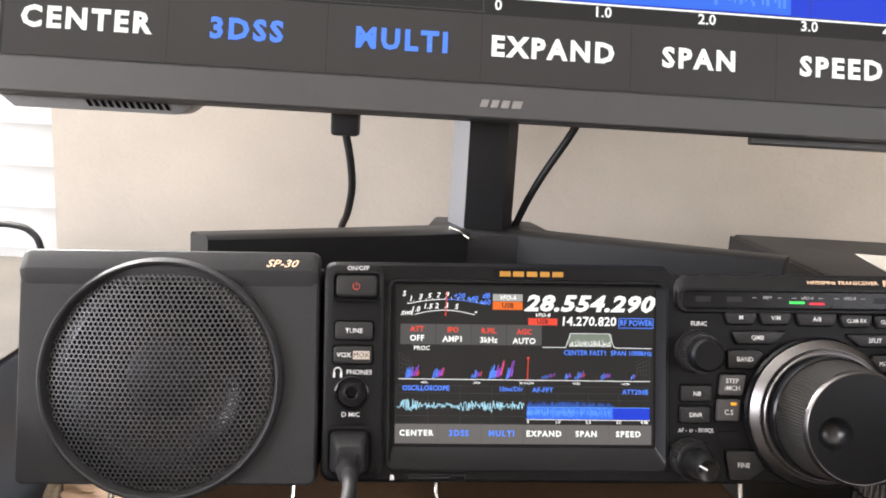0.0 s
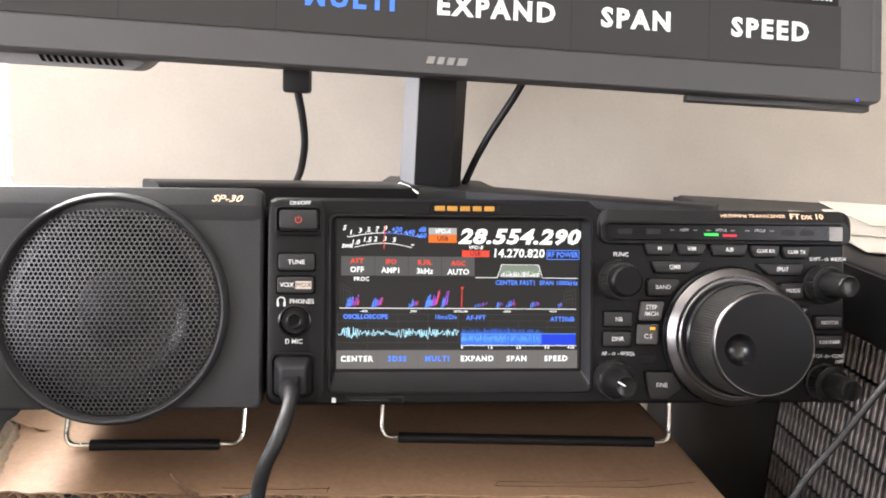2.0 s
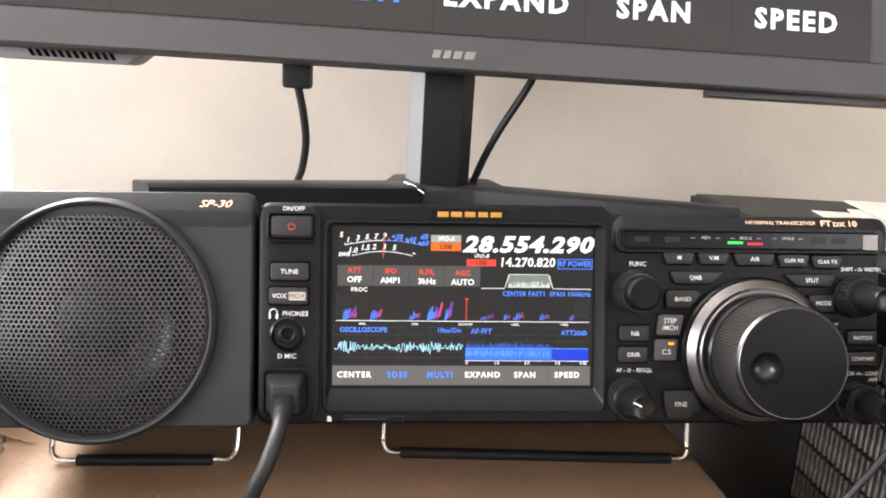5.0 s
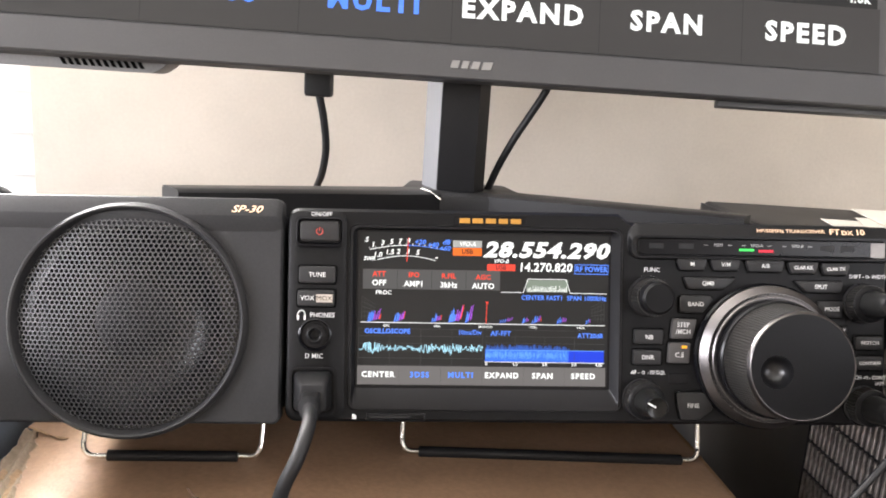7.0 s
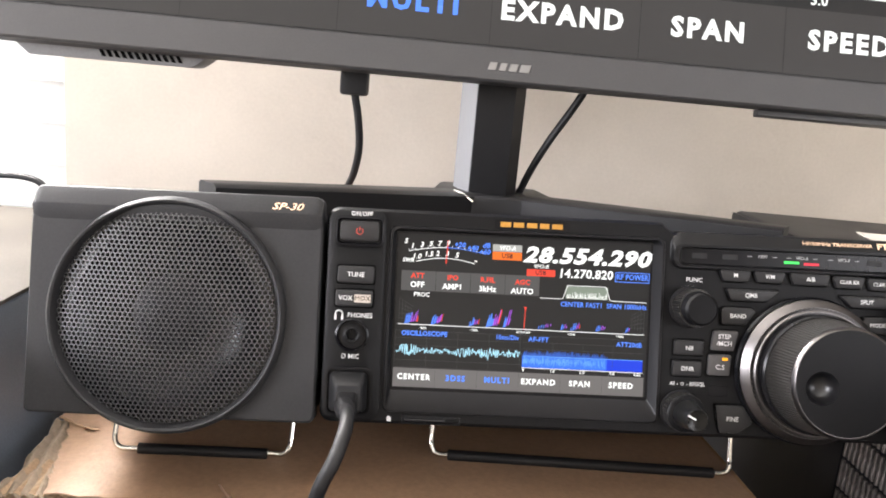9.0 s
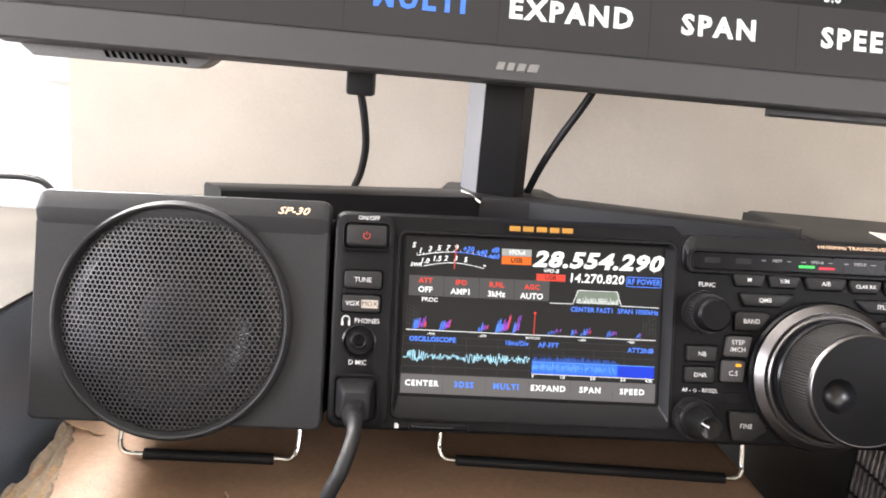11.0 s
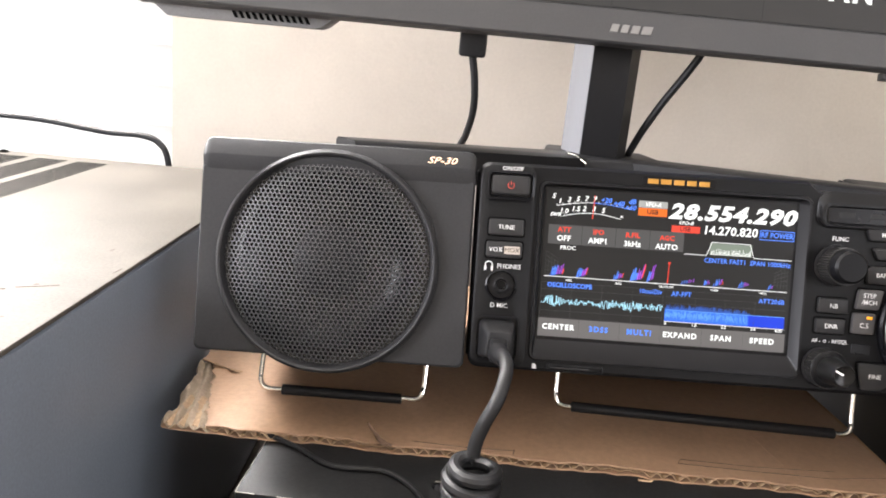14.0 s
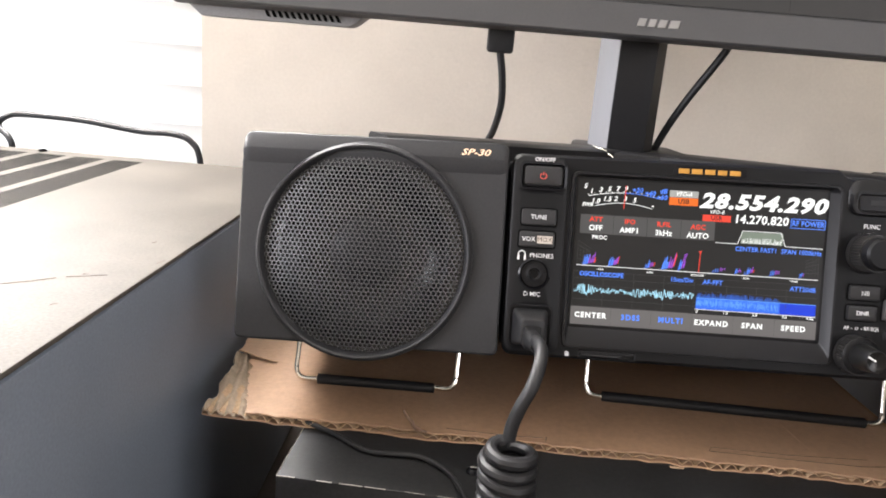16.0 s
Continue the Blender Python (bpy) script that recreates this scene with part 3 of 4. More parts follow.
    for c0, wd, n, hi in ((320, 40, 13, 32), (395, 32, 11, 30), (505, 30, 8, 26), (560, 40, 16, 45), (600, 20, 6, 50), (715, 40, 6, 18), (770, 20, 5, 20), (805, 30, 7, 24), (880, 30, 6, 22), (960, 16, 3, 14)):
        for k in range(n):
            x = c0 + wd * (k / n - 0.5) + rnd.uniform(-1, 1)
            h = hi * rnd.uniform(0.35, 1.0)
            y = 382 - (k / n) * 14 * rnd.uniform(0.6, 1)
            (red if k > n * 0.84 else violet if k > n * 0.45 else blue).append((x, y, x + 0.22 * h, y - h))
    lines(blue, 0.3, G_BLUE, 2, "spectrum_trace"), lines(violet, 0.3, G_PURPLE, 2, "spectrum_trace"), lines(red, 0.3, G_RED, 2, "spectrum_trace")
    lines([(654, 322, 652, 384)], 0.35, G_RED, 4), lines([(650, 318, 658, 318), (651.5, 321, 656.5, 321), (653, 324, 655, 324)], 0.5, G_RED, 4)
    for body, x in (("-400k", 355), ("-200k", 505), ("28.554.290", 650), ("+200k", 793), ("+400k", 936)):
        txt(body, x, 393, 0.95, G_WHITE, bold=0.02)
    # scope and audio spectrum
    rect(275, 402, 645, 512, G_BLACK, 1), rect(651, 402, 1008, 500, G_BLACK, 1)
    lines([(275, 402 + 22 * k, 645, 402 + 22 * k) for k in range(6)] + [(275 + 92 * k, 402, 275 + 92 * k, 512) for k in range(5)], 0.12, G_GRID, 2)
    lines([(651, 402 + 20 * k, 1008, 402 + 20 * k) for k in range(4)] + [(740 + 89 * k, 420, 740 + 89 * k, 500) for k in range(3)], 0.12, G_GRID, 2)
    wav = [(278 + 1.75 * k, 460 + rnd.uniform(-1, 1) * (8 + 13 * abs(math.sin(k * 0.07)) * abs(math.cos(k * 0.021)))) for k in range(210)]
    polyline(wav, 0.28, G_CYAN, 3, "scope_trace")
    rect(652, 463, 1007, 498, G_DEEP, 2)
    bands = [(652 + 2.1 * k, 497, 652 + 2.1 * k, 463) for k in range(119)]
    lines([(652 + 1.05 * k, 463, 652 + 1.05 * k, 453 + rnd.uniform(-8, 7) + 5 * (k > 170) * (k - 170) / 70) for k in range(240)], 0.16, G_DIMBLUE, 3, "audio_spectrum")
    lines([(652, 463, 1007, 463)], 0.3, G_PALEBLUE, 6)
    lines(bands, 0.32, G_SKYBLUE, 3, "audio_spectrum")
    pale = [(652 + 1.2 * k, 490 - rnd.uniform(0, 12), 652 + 1.2 * k, 466 + rnd.uniform(-2, 12)) for k in range(205)]
    pale += [(652 + 1.2 * k, 470 - rnd.uniform(0, 9), 652 + 1.2 * k, 466 + rnd.uniform(-2, 4)) for k in range(0, 205, 2)]
    lines([p for k, p in enumerate(pale) if rnd.random() < 0.85 - 0.002 * k], 0.17, G_PALEBLUE, 4, "audio_spectrum")
    for c in range(60):
        x, y = rnd.uniform(654, 900), rnd.uniform(474, 494)
        bands[c] = (x, y, x, y - rnd.uniform(3, 10))
    lines(bands[:60], 0.4, G_BLUE, 5, "audio_spectrum")
    lines([(650, 499, 1008, 500)], 0.25, G_WHITE, 4)
    txt("OSCILLOSCOPE", 360, 410, 2.0, G_BLUE, bold=0.11, width=0.96), txt("10ms/Div", 604, 411, 2.0, G_BLUE, bold=0.05, width=0.9)
    txt("AF-FFT", 697, 413, 2.0, G_BLUE, bold=0.06), txt("ATT20dB", 965, 417, 2.0, G_BLUE, bold=0.06, width=0.96)
    for body, x in (("0", 655), ("1.0", 741), ("2.0", 829), ("3.0", 917), ("4.0k", 992)):
        txt(body, x, 506, 1.25, G_WHITE, bold=0.04)
    # softkeys
    for k in range(6):
        rect(272.8 + 123.3 * k, 514, 395.7 + 123.3 * k, 571, strip, 1, "screen_key")
    for k, (body, mt) in enumerate((("CENTER", G_WHITE), ("3DSS", G_BLUE), ("MULTI", G_BLUE), ("EXPAND", G_WHITE), ("SPAN", G_WHITE), ("SPEED", G_WHITE))):
        txt(body, 334 + 122.3 * k, 541, 2.35, mt, bold=0.145, width=0.98, space=1.26)


# ---- radio ----
RM = Matrix(((0.9991, -0.0050, -0.0419, -0.0985), (0.0140, 0.9758, 0.2184, -0.0092), (0.0398, -0.2188, 0.9750, 0.9656), (0, 0, 0, 1)))
RINV = RM.inverted()
radio = empty("transceiver", RM, "black desktop radio transceiver with a lit colour screen and large dial", "radio")


def rbox(u0, u1, w0, w1, y0, y1, bev=0.0, seg=2, bm=None):
    return box(u0 * U, u1 * U, y0 * U, y1 * U, w0 * U, w1 * U, bev * U, seg, bm)


part("chassis", rbox(-31.0, 232, -13, 72.2, 9, 226, 1.2), M_BLACK, radio)
part("rear_foot", rbox(-10, 215, -15.5, -13.2, 205, 222, 0.8), M_RUBBER, radio)
# front moulding with the opening for the screen
outer = rrect(-30, 234, -16.5, 75.3, 5, 6)
outer = [(u, w - (4.6 if u > 200 and w > 40 else 0)) for u, w in outer]      # lower behind the visor
outer[7:7] = [(121.0, 70.7), (117.5, 72.0), (113.5, 75.3)]
hole = rrect(-3.0, 115.2, -11.0, 68.4, 3.2, 6)
hole[7:7] = [(105.0, 68.4), (90.0, 68.4), (75.0, 68.4)]
front = bmesh.new()
lo = [front.verts.new((p[0] * U, 0.010, p[1] * U)) for p in outer]
l1 = [front.verts.new((p[0] * U, 0.0018, p[1] * U)) for p in outer]
l2 = [front.verts.new((p[0] * U, 0.0, p[1] * U)) for p in shrink(outer, 1.6)]
h1 = [front.verts.new((p[0] * U, 0.0, p[1] * U)) for p in hole]
n_o = len(outer)
for a, b in ((lo, l1), (l1, l2), (l2, h1)):
    for i in range(n_o):
        front.faces.new((a[i], a[(i + 1) % n_o], b[(i + 1) % n_o], b[i]))
front.faces.new(lo[::-1])
part("front_panel", front, M_BLACK, radio)
glass = rrect(-0.4, 111.0, -2.2, 66.4, 1.0, 6)
glass[7:7] = [(105.0, 66.4), (90.0, 66.4), (75.0, 66.4)]
rim = skin([(shrink(hole, -0.3), 0.2), (shrink(hole, 0.2), -0.9), (shrink(hole, 1.3), -0.9), (glass, 3.0)], cap=False)
part("screen_bezel", rim, M_BEZEL, radio, "raised gloss black frame round the screen")
screen = part("display_glass", rbox(-0.6, 111.2, -2.4, 66.6, 3.0, 4.0), M_GLOSS, radio)
page = part("screen_page", skin([(rrect(0.4, 110.0, -0.9, 65.6, 0.2, 6), 2.97), (rrect(0.4, 110.0, -0.9, 65.6, 0.2, 6), 2.95)]), G_BACK, radio, "lit colour screen with frequency and spectrum")
sheet = part("screen_graphics", rbox(0.5, 0.9, -0.7, -0.5, 2.93, 2.94), G_BACK, radio, m=None)
sheet.matrix_basis = Matrix.Translation((0.0005, 0.0029, -0.0008))
glyph_page(sheet, U, 3, G_STRIP)

# left control strip
part("side_plate", skin([(rrect(-29, -4.6, -14.8, 74, 4.5, 6), 0.2), (rrect(-29, -4.6, -14.8, 74, 4.5, 6), -0.7), (rrect(-28.2, -5.4, -14, 73.2, 4, 6), -1.2)]), M_BLACK, radio)
part("power_surround", skin([(rrect(-26.3, -5.3, 58.8, 71.6, 2.4, 6), -1.1), (rrect(-26.3, -5.3, 58.8, 71.6, 2.4, 6), -2.6), (rrect(-25.3, -6.3, 59.8, 70.6, 2.0, 6), -2.9), (rrect(-24.6, -7.0, 60.6, 70.0, 1.6, 6), -1.6)]), M_GLOSS, radio)
key = pad("power_button", rrect(-24.0, -7.6, 61.2, 69.4, 1.4), 3.4, M_DARK, radio, base=-1.5)
icon = tube([(1.35 * U * math.sin(radians(a)), 0, 1.35 * U * math.cos(radians(a))) for a in range(35, 326, 15)], 0.00017, 6)
tube([(0, 0, 0.2 * U), (0, 0, 1.8 * U)], 0.00017, 6, bm=icon)
part("power_symbol", icon, M_RED_PRINT, key, m=Matrix.Translation((-15.8 * U, -3.45 * U, 65.2 * U)))
print_on("ON/OFF", -15.3, 72.6, 2.5, radio, y=-1.3, bold=0.04)
key = pad("button", rrect(-24.4, -8.8, 43.1, 50.4, 1.2), 2.6, M_DARK, radio, base=-1.0, gap=-1.2)
print_on("TUNE", -16.6, 46.7, 2.8, key, y=-2.7, bold=0.03)
key = pad("button", rrect(-24.9, -9.0, 33.2, 40.3, 1.2), 2.6, M_DARK, radio, base=-1.0, gap=-1.2)
print_on("VOX", -20.6, 36.7, 2.8, key, y=-2.7, bold=0.03)
pl = flat(-16.9, -10.0, 35.0, 38.4, key, M_FIELD, -2.66, "pale_field")
print_on("MOX", -13.45, 36.7, 2.9, key, M_BLACK, y=-2.75, bold=0.0)
print_on("PHONES", -14.3, 29.4, 2.8, radio, y=-1.3, bold=0.02)
ear = tube([(1.25 * U * math.cos(radians(a)), 0, 1.4 * U * math.sin(radians(a))) for a in range(-25, 206, 15)], 0.0002, 6)
box(-1.5 * U, -0.8 * U, -0.0002, 0.0002, -1.7 * U, -0.1 * U, bm=ear), box(0.8 * U, 1.5 * U, -0.0002, 0.0002, -1.7 * U, -0.1 * U, bm=ear)
part("headphone_symbol", ear, M_INK, radio, m=Matrix.Translation((-23.2 * U, -1.3 * U, 29.5 * U)) @ Matrix.Diagonal((1.25, 1, 1.3, 1)))
jack = part("headphone_jack", lathe([(0.0072, -0.0010), (0.0072, -0.0022), (0.0064, -0.0026), (0.0058, -0.0014), (0.0050, -0.0014), (0.0048, -0.003), (0.0034, -0.0032), (0.0030, -0.0012), (0.0017, -0.001), (0.0015, 0.004), (0, 0.004)], 32, m=Matrix.Translation((-17.2 * U, 0, 21.1 * U))), M_GLOSS, radio)
part("jack_ring", lathe([(0.0036, -0.0033), (0.0029, -0.0036), (0.0022, -0.0033), (0.0019, -0.0005)], 28, m=Matrix.Translation((-17.2 * U, 0, 21.1 * U))), M_KNOB, jack)
print_on("D MIC", -17.6, 11.9, 2.8, radio, y=-1.3, bold=0.015)
part("mic_socket", skin([(rrect(-27.6, -7.6, -12.9, 7.6, 3.2, 6), -1.1), (rrect(-27.6, -7.6, -12.9, 7.6, 3.2, 6), -2.4), (rrect(-26.6, -8.6, -11.9, 6.6, 2.6, 6), -2.6), (rrect(-25.8, -9.4, -11.1, 5.8, 2.2, 6), 3.0)]), M_GLOSS, radio)
part("card_slot", skin([(rrect(5.0, 30.5, -15.6, -12.4, 0.8, 6), 0.05), (rrect(5.0, 30.5, -15.6, -12.4, 0.8, 6), -1.0), (rrect(5.6, 29.9, -15.1, -12.9, 0.6, 6), -1.2), (rrect(5.9, 29.6, -14.8, -13.2, 0.5, 6), 1.5)]), M_BEZEL, radio)
part("card_slot_cover", skin([(rrect(6.4, 24.0, -14.6, -13.4, 0.4, 4), 0.5), (rrect(6.4, 24.0, -14.6, -13.4, 0.4, 4), -0.5), (rrect(6.7, 23.7, -14.4, -13.6, 0.3, 4), -0.7)]), M_DARK, radio)
part("card_symbol", skin([([(-1.0, -15.2), (0.8, -15.2), (0.8, -13.6), (0.1, -12.9), (-1.0, -12.9)], -0.05), ([(-1.0, -15.2), (0.8, -15.2), (0.8, -13.6), (0.1, -12.9), (-1.0, -12.9)], -0.08)]), M_INK, radio)
# maker's plate: plain gold blocks
plate = part("badge", skin([(rrect(41.4, 73.2, 68.9, 73.0, 0.8, 6), 0.0), (rrect(41.4, 73.2, 68.9, 73.0, 0.8, 6), -0.5), (rrect(42.0, 72.6, 69.3, 72.6, 0.6, 6), -0.4)]), M_GLOSS, radio)
for k, (a, b) in enumerate(((43.8, 48.4), (49.4, 54.0), (55.2, 59.6), (60.8, 64.8), (66.0, 70.6))):
    part("badge_mark", rbox(a, b, 69.9, 72.1, -0.75, -0.45, 0.12, 1), M_GOLD, plate, "gold raised mark")

# right control panel
part("visor", skin([(rrect(117.4, 236.0, 55.5, 71.4, 5.6, 6), 3.0), (rrect(117.4, 236.0, 55.5, 71.4, 5.6, 6), -0.4), (rrect(117.9, 235.5, 55.9, 70.8, 5.2, 6), -0.9), (rrect(118.6, 234.6, 56.1, 66.6, 3.4, 6), -2.5), (rrect(119.0, 234.2, 56.4, 66.3, 3.2, 6), -2.7), (rrect(120.4, 231.4, 57.0, 65.2, 2.5, 6), -2.6), (rrect(121.4, 230.4, 57.6, 64.6, 2.0, 6), -0.9)], cap=False), M_VISOR, radio, "raised black visor framing the lamp window", smooth=30)
part("lamp_window", skin([(rrect(120.6, 231.5, 56.6, 66.9, 2.6, 6), 0.0), (rrect(120.6, 231.5, 56.6, 66.9, 2.6, 6), -1.6), (rrect(121.8, 230.3, 57.6, 65.9, 2.0, 6), -1.8), (rrect(122.4, 229.7, 58.2, 65.3, 1.8, 6), -0.7)]), M_GLOSS, radio)
for u, w, ln, hh, mt, nm in ((170.0, 60.4, 6.6, 1.1, L_GREEN, "green_lamp"), (178.6, 60.0, 6.6, 1.1, L_RED, "red_lamp")):
    part(nm, rbox(u - ln / 2, u + ln / 2, w - hh / 2, w + hh / 2, -0.95, -0.65, 0.1, 1), mt, radio)
for u in (130, 143.2, 206, 215):
    part("unlit_lamp", rbox(u - 3.3, u + 3.3, 60.4, 62.8, -0.85, -0.65, 0.1, 1), M_CASE, radio)
for body, u in (("MEM", 157.2), ("VFO-A", 174.4), ("VFO-B", 192.6)):
    print_on(body, u, 62.3, 1.9, radio, M_GREYPRINT, y=-0.78, shear=0.2, bold=0.02)
    d = 4.6 if body == "MEM" else 4.9
    for e in (-1, 1):
        flat(u + e * d - 1.6 * (e < 0) - 0.2, u + e * d + 1.6 * (e > 0) + 0.2, 62.15, 62.4, radio, M_GREYPRINT, -0.78)
# the frame's slanted right end, with its reflection put into the colour
part("lamp_window_end", prism([(225.6 * U, -0.0008), (230.8 * U, -0.0027), (230.8 * U, -0.0005), (225.6 * U, -0.0005)], 57.8 * U, 64.3 * U, axis="z"), M_FACET, radio, "slanted end of the lamp window, its reflection coloured pale grey")
SLOPE = pose(0, 0, 0, -20.9)
for body, u, w, size, wide in (("HF/50MHz TRANSCEIVER", 189.0, 68.9, 2.2, 1.26), ("FT", 208.6, 68.8, 3.6, 1.25), ("DX", 214.2, 68.5, 2.7, 1.3), ("10", 220.0, 68.8, 3.6, 1.2)):
    t_ = print_on(body, u, w, size, radio, M_TAN, bold=0.03 if size < 2.5 else 0.1, width=wide)
    t_.matrix_basis = Matrix.Translation((u * U, (-2.5 + 1.6 * (w - 66.6) / 4.2 - 0.12) * U, w * U)) @ SLOPE


def key_at(body, pts, u=None, w=None, size=2.6, h=2.0, mt=None, r=0.8, lines=None):
    k = pad("button", soft_poly(pts, r), h, mt or M_DARK, radio, base=0.1, gap=0.0)
    cu, cw = (min(p[0] for p in pts) + max(p[0] for p in pts)) / 2 if u is None else u, (min(p[1] for p in pts) + max(p[1] for p in pts)) / 2 if w is None else w
    for i, b in enumerate(lines or [body]):
        print_on(b, cu, cw + (1.6 - 3.0 * i if lines else 0), size, k, y=-h - 0.06, bold=0.03, width=0.95)
    return k


def bar_key(body, u, w, ln, hh, sl=1.5, sr=1.5, size=2.6):
    return key_at(body, [(u - ln / 2 + sl, w - hh / 2), (u + ln / 2 - sr, w - hh / 2), (u + ln / 2, w + hh / 2 - 1.2), (u + ln / 2 - 0.5, w + hh / 2), (u - ln / 2 + 0.5, w + hh / 2), (u - ln / 2, w + hh / 2 - 1.2)], u, w, size, r=0.45)


for body, u, w, ln in (("M", 145.6, 53.8, 13.4), ("V/M", 160.4, 53.8, 13.4), ("A/B", 178.0, 53.5, 17.2), ("CLAR RX", 194.9, 53.0, 13.6), ("CLAR TX", 209.4, 52.6, 13.0)):
    bar_key(body, u, w, ln, 5.2, size=2.6 if len(body) < 5 else 2.2)
key_at("QMB", [(144.0, 43.0), (159.5, 43.0), (164.8, 47.6), (164.3, 48.1), (142.4, 48.1), (142.0, 47.4)], 152.6, 45.5, r=0.5)
key_at("SPLIT", [(196.5, 42.2), (211.5, 42.2), (213.0, 46.6), (212.4, 47.2), (191.8, 47.2), (191.5, 46.6)], 202.8, 44.7, r=0.5)
key_at("BAND", [(140.4, 32.6), (150.6, 32.6), (155.2, 38.6), (153.4, 40.2), (141.2, 40.2), (140.0, 39.0)], 147.3, 36.4, 2.7, r=0.6)
key_at("MODE", [(204.6, 31.4), (212.6, 31.4), (213.0, 38.4), (202.2, 38.4), (201.4, 36.6)], 207.9, 35.0, 2.5, r=0.6)
key_at("", [(136.4, 21.3), (146.2, 21.3), (148.0, 29.9), (137.4, 29.9)], 141.9, 25.7, 2.8, mt=M_KEYGREY, lines=["STEP", "/MCH"])
cs = key_at("C.S", [(135.4, 10.6), (144.8, 10.6), (145.4, 19.6), (135.8, 19.6)], 140.4, 14.2, 3.0, mt=M_KEYGREY)
part("amber_lamp", rbox(141.2, 143.6, 17.2, 18.4, -2.35, -2.0, 0.15, 1), L_AMBER, cs)
key_at("NB", [(120.6, 18.8), (133.2, 18.8), (133.2, 25.2), (120.6, 25.2)], 127.0, 21.8, 2.7)
key_at("DNR", [(120.2, 9.8), (132.6, 9.8), (132.6, 16.3), (120.2, 16.3)], 126.5, 13.0, 2.7)
key_at("FINE", [(141.4, -13.8), (149.6, -13.8), (155.6, -9.6), (153.4, -2.0), (139.4, -2.0), (140.0, -8)], 146.8, -7.8, 2.8)
part("recess", rbox(136.5, 145.0, 1.5, 6.0, -0.3, 0.05, 0.15, 1), M_GLOSS, radio)
key_at("NOTCH", [(218.6, 17.5), (231.2, 17.5), (231.2, 23.3), (218.6, 23.3)], 225.1, 20.4, 2.3)
key_at("CONT/APF", [(218.6, 8.6), (231.4, 8.6), (231.4, 14.4), (218.6, 14.4)], 225.1, 11.5, 2.1)
key_at("V", [(212.5, 24.5), (215.8, 24.5), (215.8, 27.5), (212.5, 27.5)], 214.0, 26.0, 1.8, h=1.0)
print_on("FUNC", 128.4, 51.0, 2.7, radio, bold=0.04)
for body, u, w in (("AF -", 121.6, 6.2), ("- RF/SQL", 131.0, 6.2), ("SHIFT -", 219.8, 49.4), ("- WIDTH", 229.6, 49.4), ("NOTCH -", 219.4, 4.9), ("- CONT", 229.8, 4.9), ("/APF", 231.0, 2.3)):
    print_on(body, u, w, 2.35, radio, bold=0.03, width=0.92)
for u, w in ((125.2, 6.2), (224.6, 49.4), (224.8, 4.9)):
    part("knob_symbol", tube([(u * U + 0.0006 * math.cos(a), -0.0001, w * U + 0.0006 * math.sin(a)) for a in [k * math.pi / 6 for k in range(13)]], 0.00012, 5), M_INK, radio)
dots = bmesh.new()
for a in list(range(40, 141, 7)) + list(range(220, 321, 7)):
    c, s_ = math.cos(radians(a)), math.sin(radians(a))
    tube([(0.1268 + 0.0083 * c, -0.0001, 0.0395 + 0.0083 * s_), (0.1268 + 0.0090 * c, -0.0001, 0.0395 + 0.0090 * s_)], 0.00012, 5, bm=dots)
part("scale_ticks", dots, M_GREYPRINT, radio)


def knurl(r, y0, y1, teeth, depth, bm=None, r1=None, cap=True):
    b = bmesh.new()
    n = teeth * 2
    q = r if r1 is None else r1
    lo = [b.verts.new(((r - depth * (k % 2)) * math.cos(2 * math.pi * k / n), y0, (r - depth * (k % 2)) * math.sin(2 * math.pi * k / n))) for k in range(n)]
    hi = [b.verts.new(((q - depth * (k % 2)) * math.cos(2 * math.pi * k / n), y1, (q - depth * (k % 2)) * math.sin(2 * math.pi * k / n))) for k in range(n)]
    for k in range(n):
        b.faces.new((lo[k], lo[(k + 1) % n], hi[(k + 1) % n], hi[k]))
    if cap:
        b.faces.new(hi), b.faces.new(lo[::-1])
    return merge(bm, b)


def small_knob(u, w, r, length, dual):
    at = Matrix.Translation((u * U, 0, w * U))
    k = part("knob", lathe([(r + 0.0012, 0.0002), (r + 0.0012, -0.0012), (r + 0.0004, -0.0016), (r - 0.0005, -0.0016)], 36), M_GLOSS, radio, m=at)
    if dual:
        part("outer_ring", knurl(r * 1.06, -0.001, -0.0075, 40, 0.0005), M_KNOBSIDE, k, smooth=20)
        part("ring_face", lathe([(r + 0.0001, -0.0076), (r - 0.0008, -0.0084), (r * 0.7, -0.0086)], 36), M_KNOB, k)
        part("inner_knob", lathe([(r * 0.76, -0.0072), (r * 0.74, -0.010), (r * 0.62, -length + 0.003), (r * 0.6, -length + 0.0008), (r * 0.56, -length + 0.0001), (r * 0.53, -length)], 40), M_KNOBCONE, k)
        part("end_face", lathe([(r * 0.535, -length), (r * 0.48, -length + 0.0001), (0, -length + 0.0011)], 40), M_KNOBEND, k, "brushed metal end")
        if u < 200:
            # white line that marks the setting and paints the end's wedge-shaped highlight
            part("pointer_glint", box(-0.00035, 0.00035, -length - 0.0001, -length + 0.0009, 0.0006, r * 0.54), M_INK, k, m=pose(0, 0, 0, 0, -62))
    else:
        part("grip", knurl(r * 1.03, -0.001, -length + 0.005, 40, 0.0005), M_KNOBSIDE, k, smooth=20)
        part("cap", lathe([(r - 0.0005, -length + 0.005), (r - 0.001, -length + 0.001), (r - 0.002, -length), (0, -length)], 40), M_KNOB, k)
    return k


small_knob(126.6, 39.4, 0.0078, 0.016, False)
small_knob(124.6, -5.0, 0.0078, 0.021, True)
small_knob(222.0, 37.8, 0.0078, 0.022, True)
small_knob(223.2, -7.2, 0.0078, 0.022, True)
